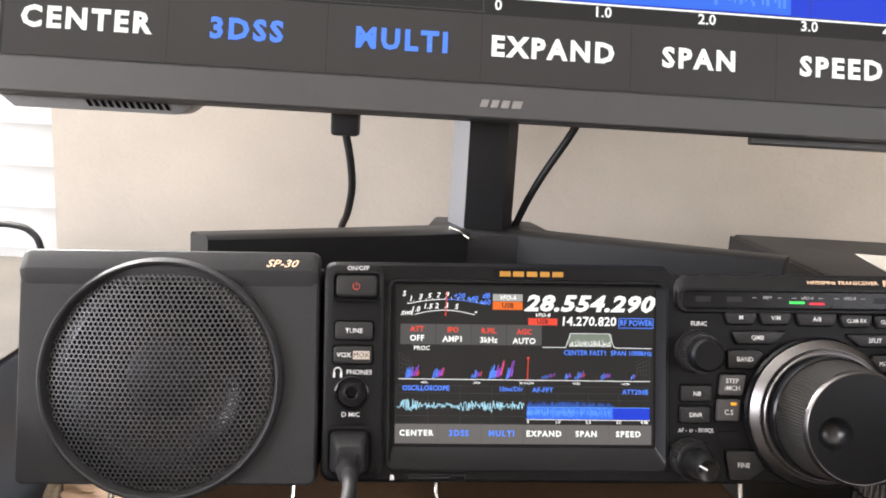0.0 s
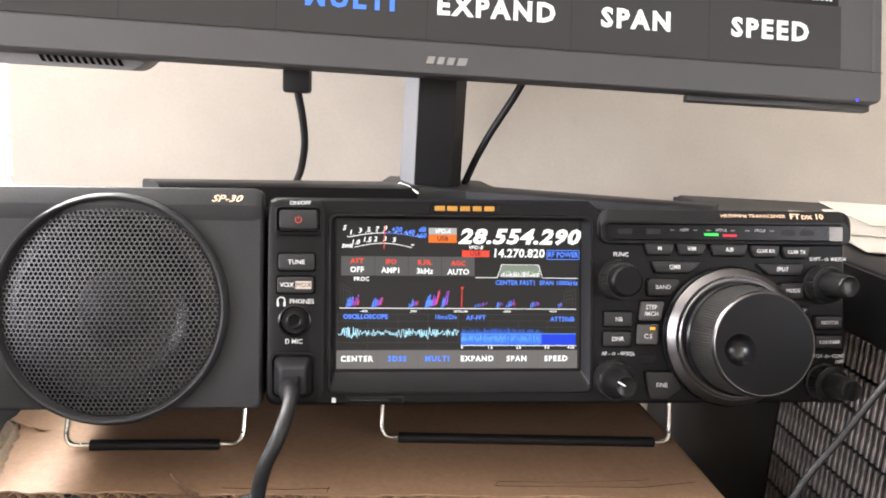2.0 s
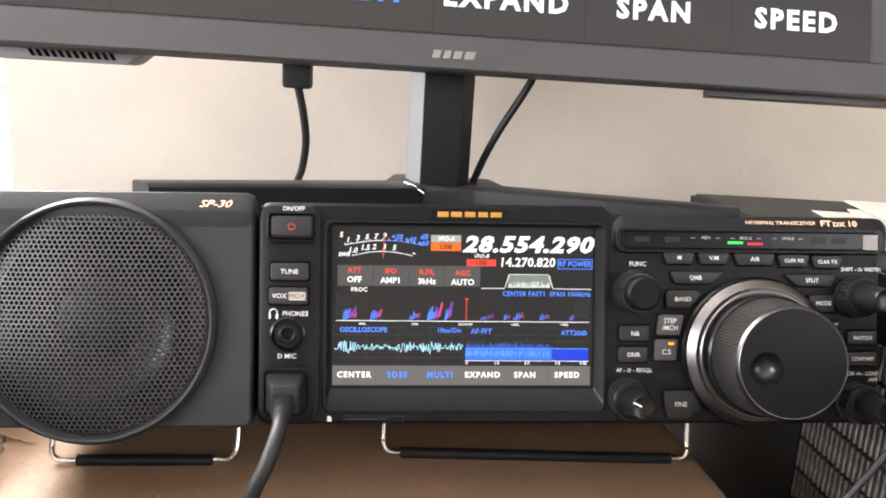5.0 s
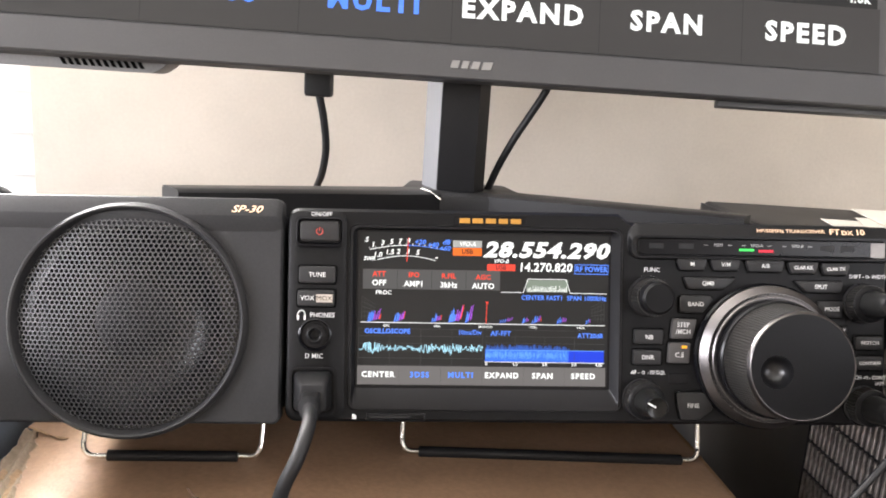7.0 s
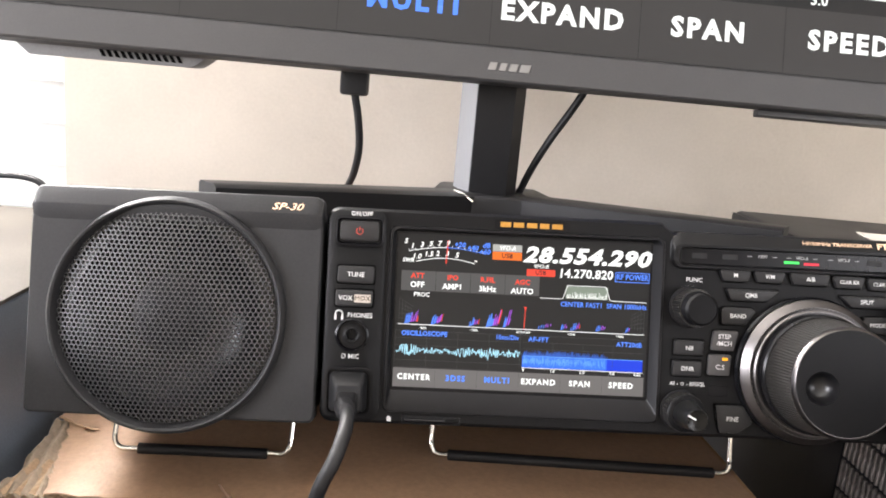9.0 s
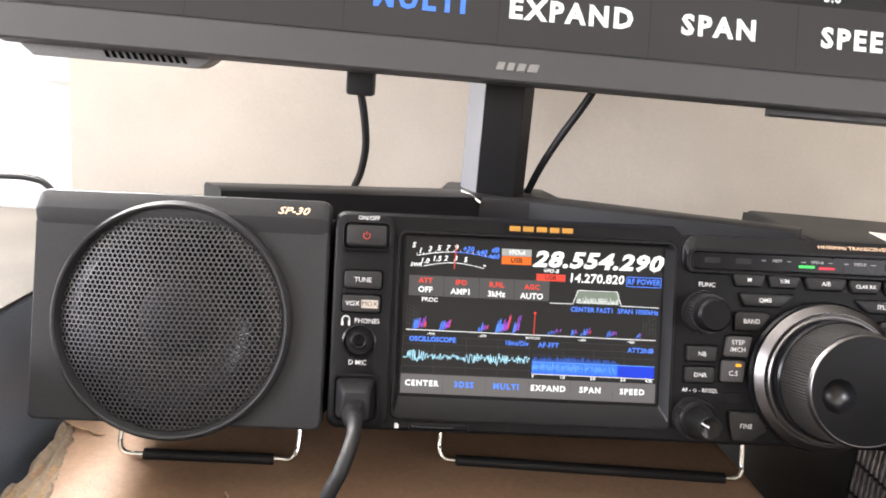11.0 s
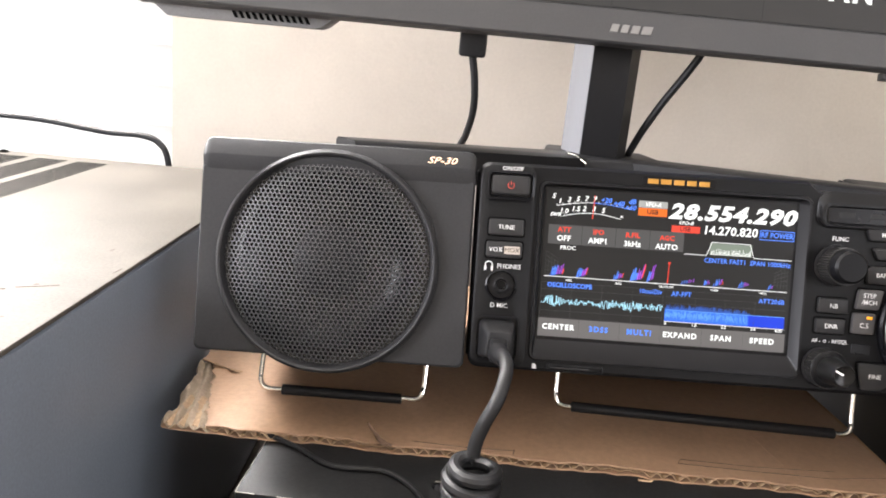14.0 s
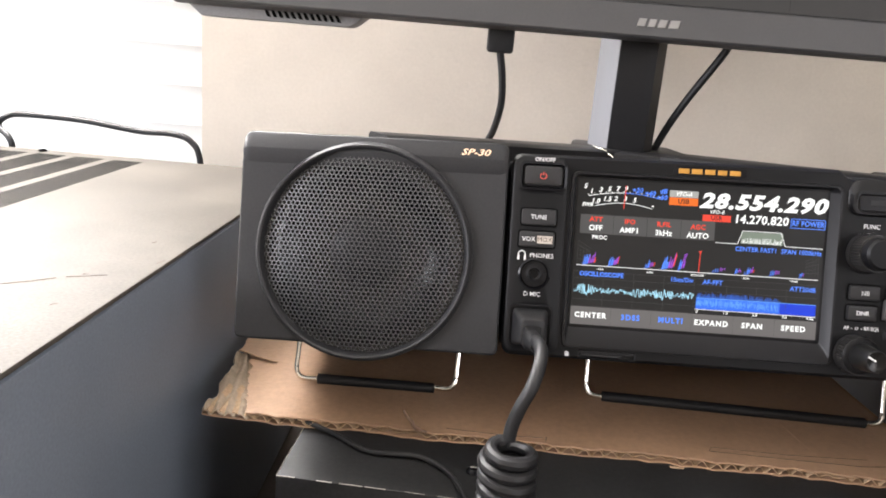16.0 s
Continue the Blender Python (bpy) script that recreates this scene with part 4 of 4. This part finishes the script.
# main dial
dial = part("tuning_dial", lathe([(0.0318, 0.0002), (0.0318, -0.0022), (0.0308, -0.0035)], 72), M_GLOSS, radio, m=Matrix.Translation((178.6 * U, 0, 14.2 * U)))
part("dial_ring", lathe([(0.0310, -0.0030), (0.0308, -0.0052), (0.0300, -0.0060), (0.0278, -0.0078), (0.0272, -0.0078)], 96), M_CHROME, dial, "bright metal ring round the dial")
part("ring_grip", knurl(0.0276, -0.0060, -0.0092, 90, 0.0004), M_DIALRING, dial, smooth=20)
part("dial_lip", lathe([(0.0268, -0.0093), (0.0263, -0.0098), (0.0258, -0.0098), (0.0253, -0.007)], 72), M_CHROME, dial)
part("knob_skirt", lathe([(0.0252, -0.0060), (0.0250, -0.0135), (0.0243, -0.0142)], 72), M_GLOSS, dial)
part("knob_grip", knurl(0.0240, -0.0140, -0.0312, 120, 0.0003, r1=0.0222, cap=False), M_KNOBSIDE, dial, "ribbed rubber grip", smooth=20)
part("knob_rim", lathe([(0.0220, -0.0312), (0.0217, -0.0326), (0.0211, -0.0332), (0.0208, -0.0331)], 96), M_CHROME, dial, "bright bevelled edge")
DX, DZ, DR = -10.4 * U, -2.2 * U, 0.0066
face = bmesh.new()
ringv = [[face.verts.new((0.0209 * math.cos(2 * math.pi * k / 48), -0.0331, 0.0209 * math.sin(2 * math.pi * k / 48))) for k in range(48)]]
ringv.append([face.verts.new((DX + DR * math.cos(2 * math.pi * k / 48), -0.0331, DZ + DR * math.sin(2 * math.pi * k / 48))) for k in range(48)])
for k in range(48):
    face.faces.new((ringv[0][k], ringv[0][(k + 1) % 48], ringv[1][(k + 1) % 48], ringv[1][k]))
part("knob_face", face, M_KNOB, dial, "smooth black face", smooth=25)
part("finger_dimple", lathe([(DR, -0.0331), (DR * 0.97, -0.0322), (DR * 0.88, -0.0302), (DR * 0.7, -0.0284), (DR * 0.45, -0.0273), (DR * 0.2, -0.0268), (0, -0.0267)], 40, m=Matrix.Translation((DX, 0, DZ))), M_DIMPLE, dial, "glossy finger dimple", smooth=60)


def wire_foot(parent, inv, xl, yl, xr, yr, top_l, top_r, sl, sr, thick):
    zc = 0.9022
    left = [(xl - 0.0008, yl + 0.016, top_l), (xl - 0.0009, yl + 0.0045, zc + 0.011), (xl - 0.0006, yl + 0.0015, zc + 0.0045), (xl + 0.0010, yl + 0.0003, zc + 0.0012), (xl + 0.0040, yl, zc), (xl + 0.0080, yl, zc)]
    right = [(xr + 0.0008, yr + 0.016, top_r), (xr + 0.0009, yr + 0.0045, zc + 0.011), (xr + 0.0006, yr + 0.0015, zc + 0.0045), (xr - 0.0010, yr + 0.0003, zc + 0.0012), (xr - 0.0040, yr, zc), (xr - 0.0080, yr, zc)]
    path = smooth_path(left, 6) + smooth_path(right, 6)[::-1]
    bail = part("wire_foot", tube(path, 0.0014, 10), M_STEEL, parent, "bright bent wire foot", m=inv)
    a, b = Vector((xl, yl, zc)), Vector((xr, yr, zc))
    part("rubber_sleeve", tube([a.lerp(b, sl), a.lerp(b, sl + 0.004), a.lerp(b, sr - 0.004), a.lerp(b, sr)], [0.0019, thick, thick, 0.0019], 14), M_RUBBER, bail)


wire_foot(radio, RINV, -0.0765, 0.0545, 0.0838, 0.060, 0.945, 0.953, 0.05, 0.95, 0.0029)

# microphone plug and its lead
mic = empty("microphone_lead", RM @ Matrix.Translation((-17.6 * U, 0, -2.6 * U)), "black coiled microphone lead plugged into the radio", "cable")
MINV = (RM @ Matrix.Translation((-17.6 * U, 0, -2.6 * U))).inverted()
bm = skin([(rrect(-8.0, 7.8, -8.4, 8.0, 2.0, 6), 2.5), (rrect(-8.0, 7.8, -8.4, 8.0, 2.0, 6), -3.5), (rrect(-7.4, 7.4, -7.8, 7.3, 2.0, 6), -6.0), (rrect(-5.0, 6.6, -7.2, 4.8, 2.0, 6), -11.5), (rrect(-4.2, 5.8, -6.8, 4.0, 1.8, 6), -12.2)])
part("plug_boot", skin([(rrect(-3.4, 4.6, -8.0, 1.6, 1.2, 6), -11.0), (rrect(-3.0, 4.2, -8.2, 0.4, 1.2, 6), -16.5), (rrect(-2.8, 3.8, -7.8, -1.0, 1.6, 6), -20.0), (rrect(-2.2, 3.2, -7.2, -1.6, 1.6, 6), -21.0)]), M_RUBBER, mic)
part("plug", bm, M_RUBBER, mic)
lead = [(-0.1153, -0.029, 0.9632), (-0.1128, -0.042, 0.9660), (-0.1122, -0.051, 0.9638), (-0.1145, -0.0585, 0.9560), (-0.1182, -0.0604, 0.9475), (-0.1203, -0.0600, 0.9405), (-0.1213, -0.0602, 0.9355), (-0.1216, -0.0606, 0.9318)]
part("lead", tube(smooth_path(lead, 8), 0.0028, 12), M_CABLE, mic, m=MINV)
part("strain_relief", tube([(-0.1156, -0.0275, 0.9628), (-0.1140, -0.0345, 0.9636), (-0.1130, -0.039, 0.9644)], [0.0042, 0.0038, 0.0032], 14), M_RUBBER, mic, m=MINV)
coil = []
turns, R = 34, 0.0095
for k in range(turns * 18 + 1):
    a = 2 * math.pi * k / 18
    h = k / (turns * 18)
    q = R * min(1.0, 0.35 + 0.65 * k / 8)
    coil.append((-0.1215 + q * math.cos(a + 1.6) + 0.004 * math.sin(h * 2.0), -0.0640 + q * math.sin(a + 1.6) - 0.012 * h, 0.9312 - 0.1815 * h + 0.0004 * math.sin(k * 0.21)))
part("coil", tube(coil, 0.00275, 10), M_CABLE, mic, "tightly coiled part of the lead", m=MINV)

# ---- speaker ----
spk = empty("external_speaker", RM, "black external speaker with a round perforated grille", "speaker")
part("cabinet", rbox(-151, -32.4, -14, 72, 5, 186, 1.5), M_SPK, spk)
part("rear_foot", rbox(-140, -46, -17, -14.2, 168, 184, 0.8), M_RUBBER, spk)
CU, CW = -95.2, 26.2


def dense(pts, step=3.0):
    """The outline with its long sides cut into short steps."""
    out = []
    for p, q in zip(pts, pts[1:] + pts[:1]):
        n = max(1, int(math.hypot(q[0] - p[0], q[1] - p[1]) / step))
        out += [(p[0] + (q[0] - p[0]) * k / n, p[1] + (q[1] - p[1]) * k / n) for k in range(n)]
    return out


def hole(pts, r):
    """A round opening with one point for each point of the outline."""
    out = []
    for u, w in pts:
        a = math.atan2(w - CW, u - CU)
        out.append((CU + r * math.cos(a), CW + r * math.sin(a)))
    return out


low = dense(rrect(-154, -31.6, -17.2, 68.0, 3.0, 6))
near = [(CU + (u - CU) * 0.988, CW + (w - CW) * 0.977) for u, w in low]
part("front_panel", skin([(low, 6.0), (low, -1.2), (near, -2.0), (hole(low, 40.0), -2.0), (hole(low, 40.0), 4.9)], cap=False), M_SPK, spk, smooth=25)
brow = bmesh.new()
prof = [(6.0, 64.4), (-1.9, 64.4), (-2.1, 64.9), (-4.0, 71.0), (-4.0, 71.5), (-0.9, 78.4), (-0.2, 78.9), (6.0, 79.0)]
sec = []
for u, k in ((-154.0, -0.9), (-153.6, 0.0), (-152.4, 0.6), (-150.0, 1.0), (-35.0, 1.0), (-33.2, 0.7), (-32.0, 0.2), (-31.6, -0.4)):
    sec.append([brow.verts.new((u * U, (6.0 + (y - 6.0) * (0.86 + 0.14 * k)) * U, (64.4 + (w - 64.4) * (0.84 + 0.16 * k)) * U)) for y, w in prof])
for a, b in zip(sec, sec[1:]):
    for i in range(len(prof)):
        brow.faces.new((a[i], a[(i + 1) % len(prof)], b[(i + 1) % len(prof)], b[i]))
brow.faces.new(sec[0]), brow.faces.new(sec[-1][::-1])
part("brow", brow, M_SPK, spk, "overhanging top edge of the speaker", smooth=24)
at = Matrix.Translation((CU * U, 0, CW * U))
part("grille_rim", lathe([(0.0500, 0.004), (0.0500, -0.0030), (0.0494, -0.0052), (0.0482, -0.0062), (0.0474, -0.0058), (0.0468, -0.0040), (0.0463, -0.0022), (0.0460, -0.0010), (0.0459, 0.002)], 96), M_SPK, spk, "rounded ring round the grille", m=at)


def dome(r):
    return -0.0025 - 0.0074 * (1 - (r / 0.0462) ** 2)


pitch = 0.00215
gv, gf = [], []
for i in range(-26, 27):
    for j in range(-26, 27):
        cx, cz = pitch * (i + j / 2), pitch * j * 0.8660254
        rc = math.hypot(cx, cz)
        if rc > 0.0456:
            continue
        base = len(gv)
        for rr, dy in ((pitch * 0.5775, 0.0), (pitch * 0.44, -0.00005), (pitch * 0.42, 0.0005)):
            for k in range(6):
                a = radians(60 * k + 30)
                x, z = cx + rr * math.cos(a), cz + rr * math.sin(a)
                gv.append((x, dome(math.hypot(x, z)) + dy, z))
        for k in range(6):
            m_ = (k + 1) % 6
            gf.append((base + k, base + m_, base + 6 + m_, base + 6 + k))
            gf.append((base + 6 + k, base + 6 + m_, base + 12 + m_, base + 12 + k))
gm = bpy.data.meshes.new("grille")
gm.from_pydata(gv, [], gf)
gm.update()
for p in gm.polygons:
    p.use_smooth = False
gm.materials.append(M_GRILLE)
part("grille", gm, M_GRILLE, spk, "domed perforated steel grille", m=at)
part("driver_cone", lathe([(0.0458, -0.0021), (0.0402, -0.0022), (0.0388, -0.0027), (0.0368, -0.0018), (0.035, 0.0), (0.026, 0.0028), (0.017, 0.0046), (0.0165, 0.0046)], 64), M_CONE, spk, "black speaker cone behind the grille", m=at)
part("dust_cap", lathe([(0.0170, 0.0046), (0.0150, 0.0026), (0.0105, 0.0006), (0.005, -0.0004), (0, -0.0007)], 40), M_CAP, spk, m=at)
sp_text = print_on("SP-30", -46.8, 73.3, 4.6, spk, M_TAN, y=-2.55, bold=0.06, shear=0.3, width=1.22)
sp_text.matrix_basis = Matrix.Translation((-46.8 * U, -3.05 * U, 74.0 * U)) @ pose(0, 0, 0, -24.2)
wire_foot(spk, RINV, -0.2350, 0.0336, -0.1500, 0.0405, 0.944, 0.946, 0.13, 0.88, 0.0028)

# ---- monitor ----
MM = pose(-0.0483, 0.1654, 1.0983, -14.0, 0, 3.2)      # leaning back
MINVM = MM.inverted()
monitor = empty("monitor", MM, "wide black computer monitor on a two-legged stand", "monitor")
o1, o2 = rrect(-313.5, 301.0, 0, 367, 5, 6), rrect(-307, 295, 21.5, 361, 0.6, 6)
o3 = rrect(-306.2, 294.2, 22.3, 360.2, 0.5, 6)
part("bezel", skin([(o1, 10), (o1, 1.5), (shrink(o1, 1.2), 0), (o2, -0.4), (o3, 1.6)], cap=False), M_MON, monitor)
part("screen_panel", box(-0.3045, 0.2945, 0.0016, 0.004, 0.022, 0.3605), M_MON, monitor)
part("bezel_groove", box(-0.3105, 0.3005, -0.0004, 0.0006, 0.0208, 0.0214), M_RUBBER, monitor)
back = skin([(rrect(-311, 299, 1, 365, 4, 6), 9.5), (rrect(-309, 299, 4, 365, 4, 6), 20), (rrect(-285, 275, 14, 345, 20, 6), 34), (rrect(-200, 190, 60, 320, 20, 6), 48)], back=True)
part("back_shell", back, M_MONBACK, monitor)
MP = part("screen_page", box(-0.3005, -0.3, 0.0012, 0.0014, 0.0225, 0.023), G_BACK, monitor)
MP.matrix_basis = Matrix.Translation((-0.2979, 0.0008, 0.0218))
glyph_page(MP, 0.005226, 3, G_STRIP_DIM)
part("lit_panel", box(-0.2995, 0.2685, 0.0009, 0.0012, 0.0228, 0.3600), G_BACK, monitor)


def chin(x0, x1, name, mt):
    end = [(x1 + 0.022 * t - 0.004, -0.0085 + 0.0125 * (3 * t * t - 2 * t ** 3)) for t in [k / 10 for k in range(11)]]
    bm = prism([(x0 + 0.012, -0.0088), *end, (x1 + 0.02, 0.02), (x0, 0.02), (x0, 0.001)], 0.0145, 0.044, 0.0008)
    return part(name, bm, mt, monitor, m=MINVM @ pose(-0.0488, 0.168, 1.098, 0, 0, 4.0))


lc = chin(-0.306, -0.195, "speaker_housing", M_MONBACK)
part("button_housing", prism([(0.1655, 0.0096), (0.196, 0.0096), (0.240, 0.0078), (0.2945, 0.0072), (0.2985, 0.0095), (0.2985, 0.016), (0.1655, 0.016)], -0.0036, 0.001, 0.0005, axis="z"), M_MON, monitor)
for k in range(12):
    x = -0.2535 + 0.0042 * k
    bm = prism([(x, 0.0), (x + 0.0022, 0.0), (x + 0.0055, -0.0062), (x + 0.0033, -0.0062)], 0.0138, 0.0150)
    part("vent_slit", bm, M_SLOT, lc)
sil = bmesh.new()
for k, (a, b) in enumerate(((-13.4, -8.4), (-6.6, -2.2), (-0.4, 4.6), (6.2, 12.6))):
    sk = 1.4
    prism([(a * U, 0.0066), (b * U, 0.0066), ((b + sk) * U, 0.0066 + (0.0052 if k < 3 else 0.0054)), ((a + sk) * U, 0.0066 + 0.0052)], -0.0006, 0.0002, 0.0003, 1, bm=sil)
part("badge", sil, M_SILVER, monitor, "small silver maker's mark")
part("power_lamp", lathe([(0, -0.0004), (0.0011, -0.0003), (0.0012, 0.0003)], 12, m=Matrix.Translation((0.2825, 0.0, 0.0016))), L_BLUE, monitor)
neck = [(-0.0742, 0.2385), (-0.0640, 0.206), (-0.0385, 0.2085), (-0.0305, 0.2210), (-0.034, 0.250)]
nb = prism(neck, 1.012, 1.17, 0.0008, axis="z")
stand = part("stand_neck", nb, M_STAND, monitor, m=MINVM)
# thin strip that colours the neck's side as if it reflected the window
part("neck_sheen_strip", prism([(-0.0745, 0.2383), (-0.0644, 0.2062), (-0.0648, 0.2060), (-0.0750, 0.2381)], 1.0125, 1.165, axis="z"), M_NECKSHEEN, stand, "pale strip for the window's reflection on the neck's side")
part("neck_mount", box(-0.09, -0.015, 0.205, 0.255, 1.165, 1.24, 0.004), M_STAND, monitor, m=MINVM)


def leg(name, tip, w_tip, root, w_root):
    (x0, y0, z0), (x1, y1, z1) = tip, root
    d = Vector((x1 - x0, y1 - y0)).normalized()
    n = Vector((-d.y, d.x))
    b = bmesh.new()
    ring = []
    for (x, y, zt, zb), w in (((x0, y0, z0, z0 - 0.0125), w_tip), ((x1, y1, z1, z1 - 0.036), w_root)):
        ring.append([b.verts.new((x + n.x * s * w, y + n.y * s * w, z)) for s, z in ((-1, zb), (1, zb), (1, zt - 0.0016), (0.8, zt), (-0.8, zt), (-1, zt - 0.0016))])
    for i in range(6):
        b.faces.new((ring[0][i], ring[0][(i + 1) % 6], ring[1][(i + 1) % 6], ring[1][i]))
    b.faces.new(ring[0][::-1]), b.faces.new(ring[1])
    return part(name, b, M_STAND, monitor, m=MINVM)


leg("stand_leg", (-0.2065, 0.0800, 1.0325), 0.010, (-0.052, 0.222, 1.0215), 0.017)
leg("stand_leg", (0.118, 0.118, 1.0305), 0.010, (-0.045, 0.224, 1.0212), 0.017)
part("stand_hub", prism([(-0.092, 0.205), (-0.06, 0.190), (-0.02, 0.195), (0.0, 0.212), (-0.01, 0.262), (-0.085, 0.262)], 0.984, 1.0218, 0.003, axis="z"), M_STAND, monitor, m=MINVM)
part("leg_clip", tube([(-0.0745, 0.196, 1.0240), (-0.068, 0.190, 1.0225), (-0.0615, 0.187, 1.0185)], 0.0011, 8), M_STEEL, monitor, m=MINVM)

# cables behind the monitor
vid = empty("video_cable", pose(-0.147, 0.195, 1.09), "black video cable hanging from the monitor", "cable")
vi = pose(-0.147, 0.195, 1.09).inverted()
part("plug", box(-0.1555, -0.1375, 0.186, 0.200, 1.0815, 1.111, 0.0022), M_RUBBER, vid, m=vi)
part("lead", tube(smooth_path([(-0.1462, 0.193, 1.083), (-0.1432, 0.197, 1.066), (-0.1422, 0.204, 1.047), (-0.1458, 0.214, 1.028), (-0.1525, 0.226, 1.008), (-0.16, 0.25, 0.95), (-0.165, 0.27, 0.86), (-0.165, 0.28, 0.749)], 8), 0.0026, 10), M_CABLE, vid, m=vi)
powc = empty("power_cable", pose(0.006, 0.21, 1.0946), "thin black power cable slanting down behind the stand", "cable")
part("lead", tube(smooth_path([(0.017, 0.203, 1.125), (0.0062, 0.2098, 1.0946), (-0.0125, 0.222, 1.058), (-0.0245, 0.233, 1.027), (-0.035, 0.245, 0.985), (-0.04, 0.29, 0.85), (-0.04, 0.3, 0.749)], 8), 0.0027, 10), M_CABLE, powc, m=pose(0.006, 0.21, 1.0946).inverted())
wc = empty("window_cable", pose(-0.48, 0.285, 0.99), "black cable looping up behind the cabinet by the window", "cable")
part("lead", tube(smooth_path([(-0.62, 0.33, 0.749), (-0.60, 0.31, 0.90), (-0.566, 0.282, 0.966), (-0.5835, 0.29, 0.984), (-0.575, 0.293, 0.9935), (-0.556, 0.295, 0.9955), (-0.509, 0.295, 0.9950), (-0.457, 0.295, 0.9903), (-0.426, 0.295, 0.9905), (-0.409, 0.295, 0.9850), (-0.4, 0.293, 0.967), (-0.395, 0.293, 0.9), (-0.395, 0.295, 0.749)], 8), 0.0027, 10), M_CABLE, wc, m=pose(-0.48, 0.285, 0.99).inverted())
tw = empty("thin_wire", pose(-0.16, -0.02, 0.8955), "thin black wire lying on the power supply", "cable")
part("lead", tube(smooth_path([(-0.23, 0.0, 0.8975), (-0.2033, -0.0115, 0.8968), (-0.1844, -0.0235, 0.8968), (-0.1605, -0.0228, 0.8968), (-0.1450, -0.034, 0.8968), (-0.137, -0.0500, 0.8964), (-0.135, -0.0535, 0.892), (-0.134, -0.0545, 0.86), (-0.13, -0.06, 0.749)], 8), 0.0012, 8), M_CABLE, tw, m=pose(-0.16, -0.02, 0.8955).inverted())

# ---- computer case on the other side ----
CASE = pose(0.165, 0.0, 0.7455)
case = empty("computer_case", CASE, "black computer case with a metal grille in its side", "computer case")
CT = 1.013 - 0.7455
part("body", box(0.002, 0.26, -0.2, 0.315, 0.0, CT, 0.003), M_CASE, case)
part("side_frame", prism([(-0.2, CT - 0.002), (0.315, CT - 0.002), (0.315, 0.0), (0.097, 0.0), (0.097, 0.2325), (-0.2, 0.2325)], 0.0, 0.0018, axis="x"), M_CASE, case)
bar_mesh = finish(box(-0.0010, 0.0010, -0.00112, 0.00112, -0.0086, 0.0086, 0.0004, 1), 0)
bar_mesh.materials.append(M_BAR)
rest = bmesh.new()
for r_ in range(12):
    zc = 0.2231 - 0.0192 * r_
    for c in range(63):
        y = 0.0932 - 0.0046 * c
        if r_ < 7 and c < 36:
            part("grille_bar", bar_mesh, M_BAR, case, m=Matrix.Translation((0.0004, y, zc)))
        else:
            box(-0.0006, 0.0014, y - 0.00112, y + 0.00112, max(zc - 0.0084, 0.001), zc + 0.0084, bm=rest)
tagged(part("lower_grille", rest, M_BAR, case, "far rows of upright metal grille bars", smooth=0), kind="stuff")
papers = [((0.187, 0.072), (0.40, 0.052), (0.42, 0.235), (0.231, 0.243), 0.0006, 0.001), ((0.208, 0.125), (0.40, 0.10), (0.43, 0.275), (0.262, 0.25), 0.0022, 0.0005), ((0.248, 0.165), (0.45, 0.13), (0.46, 0.27), (0.280, 0.288), 0.0038, 0.0)]
for a, b, c, d, lift, curl in papers:
    bm = bmesh.new()
    vs = {}
    for i in range(9):
        for j in range(9):
            s_, t_ = i / 8, j / 8
            p = (Vector(a) * (1 - s_) + Vector(b) * s_) * (1 - t_) + (Vector(d) * (1 - s_) + Vector(c) * s_) * t_
            vs[i, j] = bm.verts.new((p.x, p.y, 1.0134 + lift + curl * (1 - s_) ** 3 * (1 - t_) + 0.0004 * math.sin(5 * s_ + 3 * t_ + lift * 900) + 0.004 * max(0.0, s_ - 0.6) * t_))
    for i in range(8):
        for j in range(8):
            bm.faces.new((vs[i, j], vs[i + 1, j], vs[i + 1, j + 1], vs[i, j + 1]))
    geo = bmesh.ops.extrude_face_region(bm, geom=bm.faces[:])
    bmesh.ops.translate(bm, verts=[v for v in geo["geom"] if isinstance(v, bmesh.types.BMVert)], vec=(0, 0, -0.0006))
    sheet_ob = part("paper_sheet", bm, M_PAPER, None)
    tagged(sheet_ob, "loose cream paper sheet lying on the computer case", "paper", "papers on the case")
sc = empty("side_cable", pose(0.11, -0.05, 0.96), "black cable hanging in front of the grille", "cable")
part("lead", tube(smooth_path([(0.20, -0.09, 1.0163), (0.165, -0.06, 1.0165), (0.1482, -0.052, 1.011), (0.1311, -0.05, 0.9953), (0.1095, -0.05, 0.9605), (0.0939, -0.05, 0.9331), (0.075, -0.055, 0.885), (0.065, -0.06, 0.82), (0.06, -0.065, 0.7485)], 8), 0.0014, 10), M_CABLE, sc, m=pose(0.11, -0.05, 0.96).inverted())

# scratches on the cabinet's top
for pts in (((-0.3315, -0.0624), (-0.3225, -0.0544), (-0.3167, -0.0481)), ((-0.3140, -0.0455), (-0.3070, -0.0420), (-0.3002, -0.0377)), ((-0.3005, -0.0779), (-0.2990, -0.0755)), ((-0.3071, 0.0172), (-0.3060, 0.0195)), ((-0.2890, -0.0148), (-0.2885, -0.008)), ((-0.31, -0.04), (-0.308, -0.039))):
    part("scratch", tube([(x, y, 0.97405) for x, y in pts], 0.00022, 5), M_MARK, amp, "dark scratch in the paint", m=(AMP @ pose(-0.2, 0, 0.7455)).inverted())
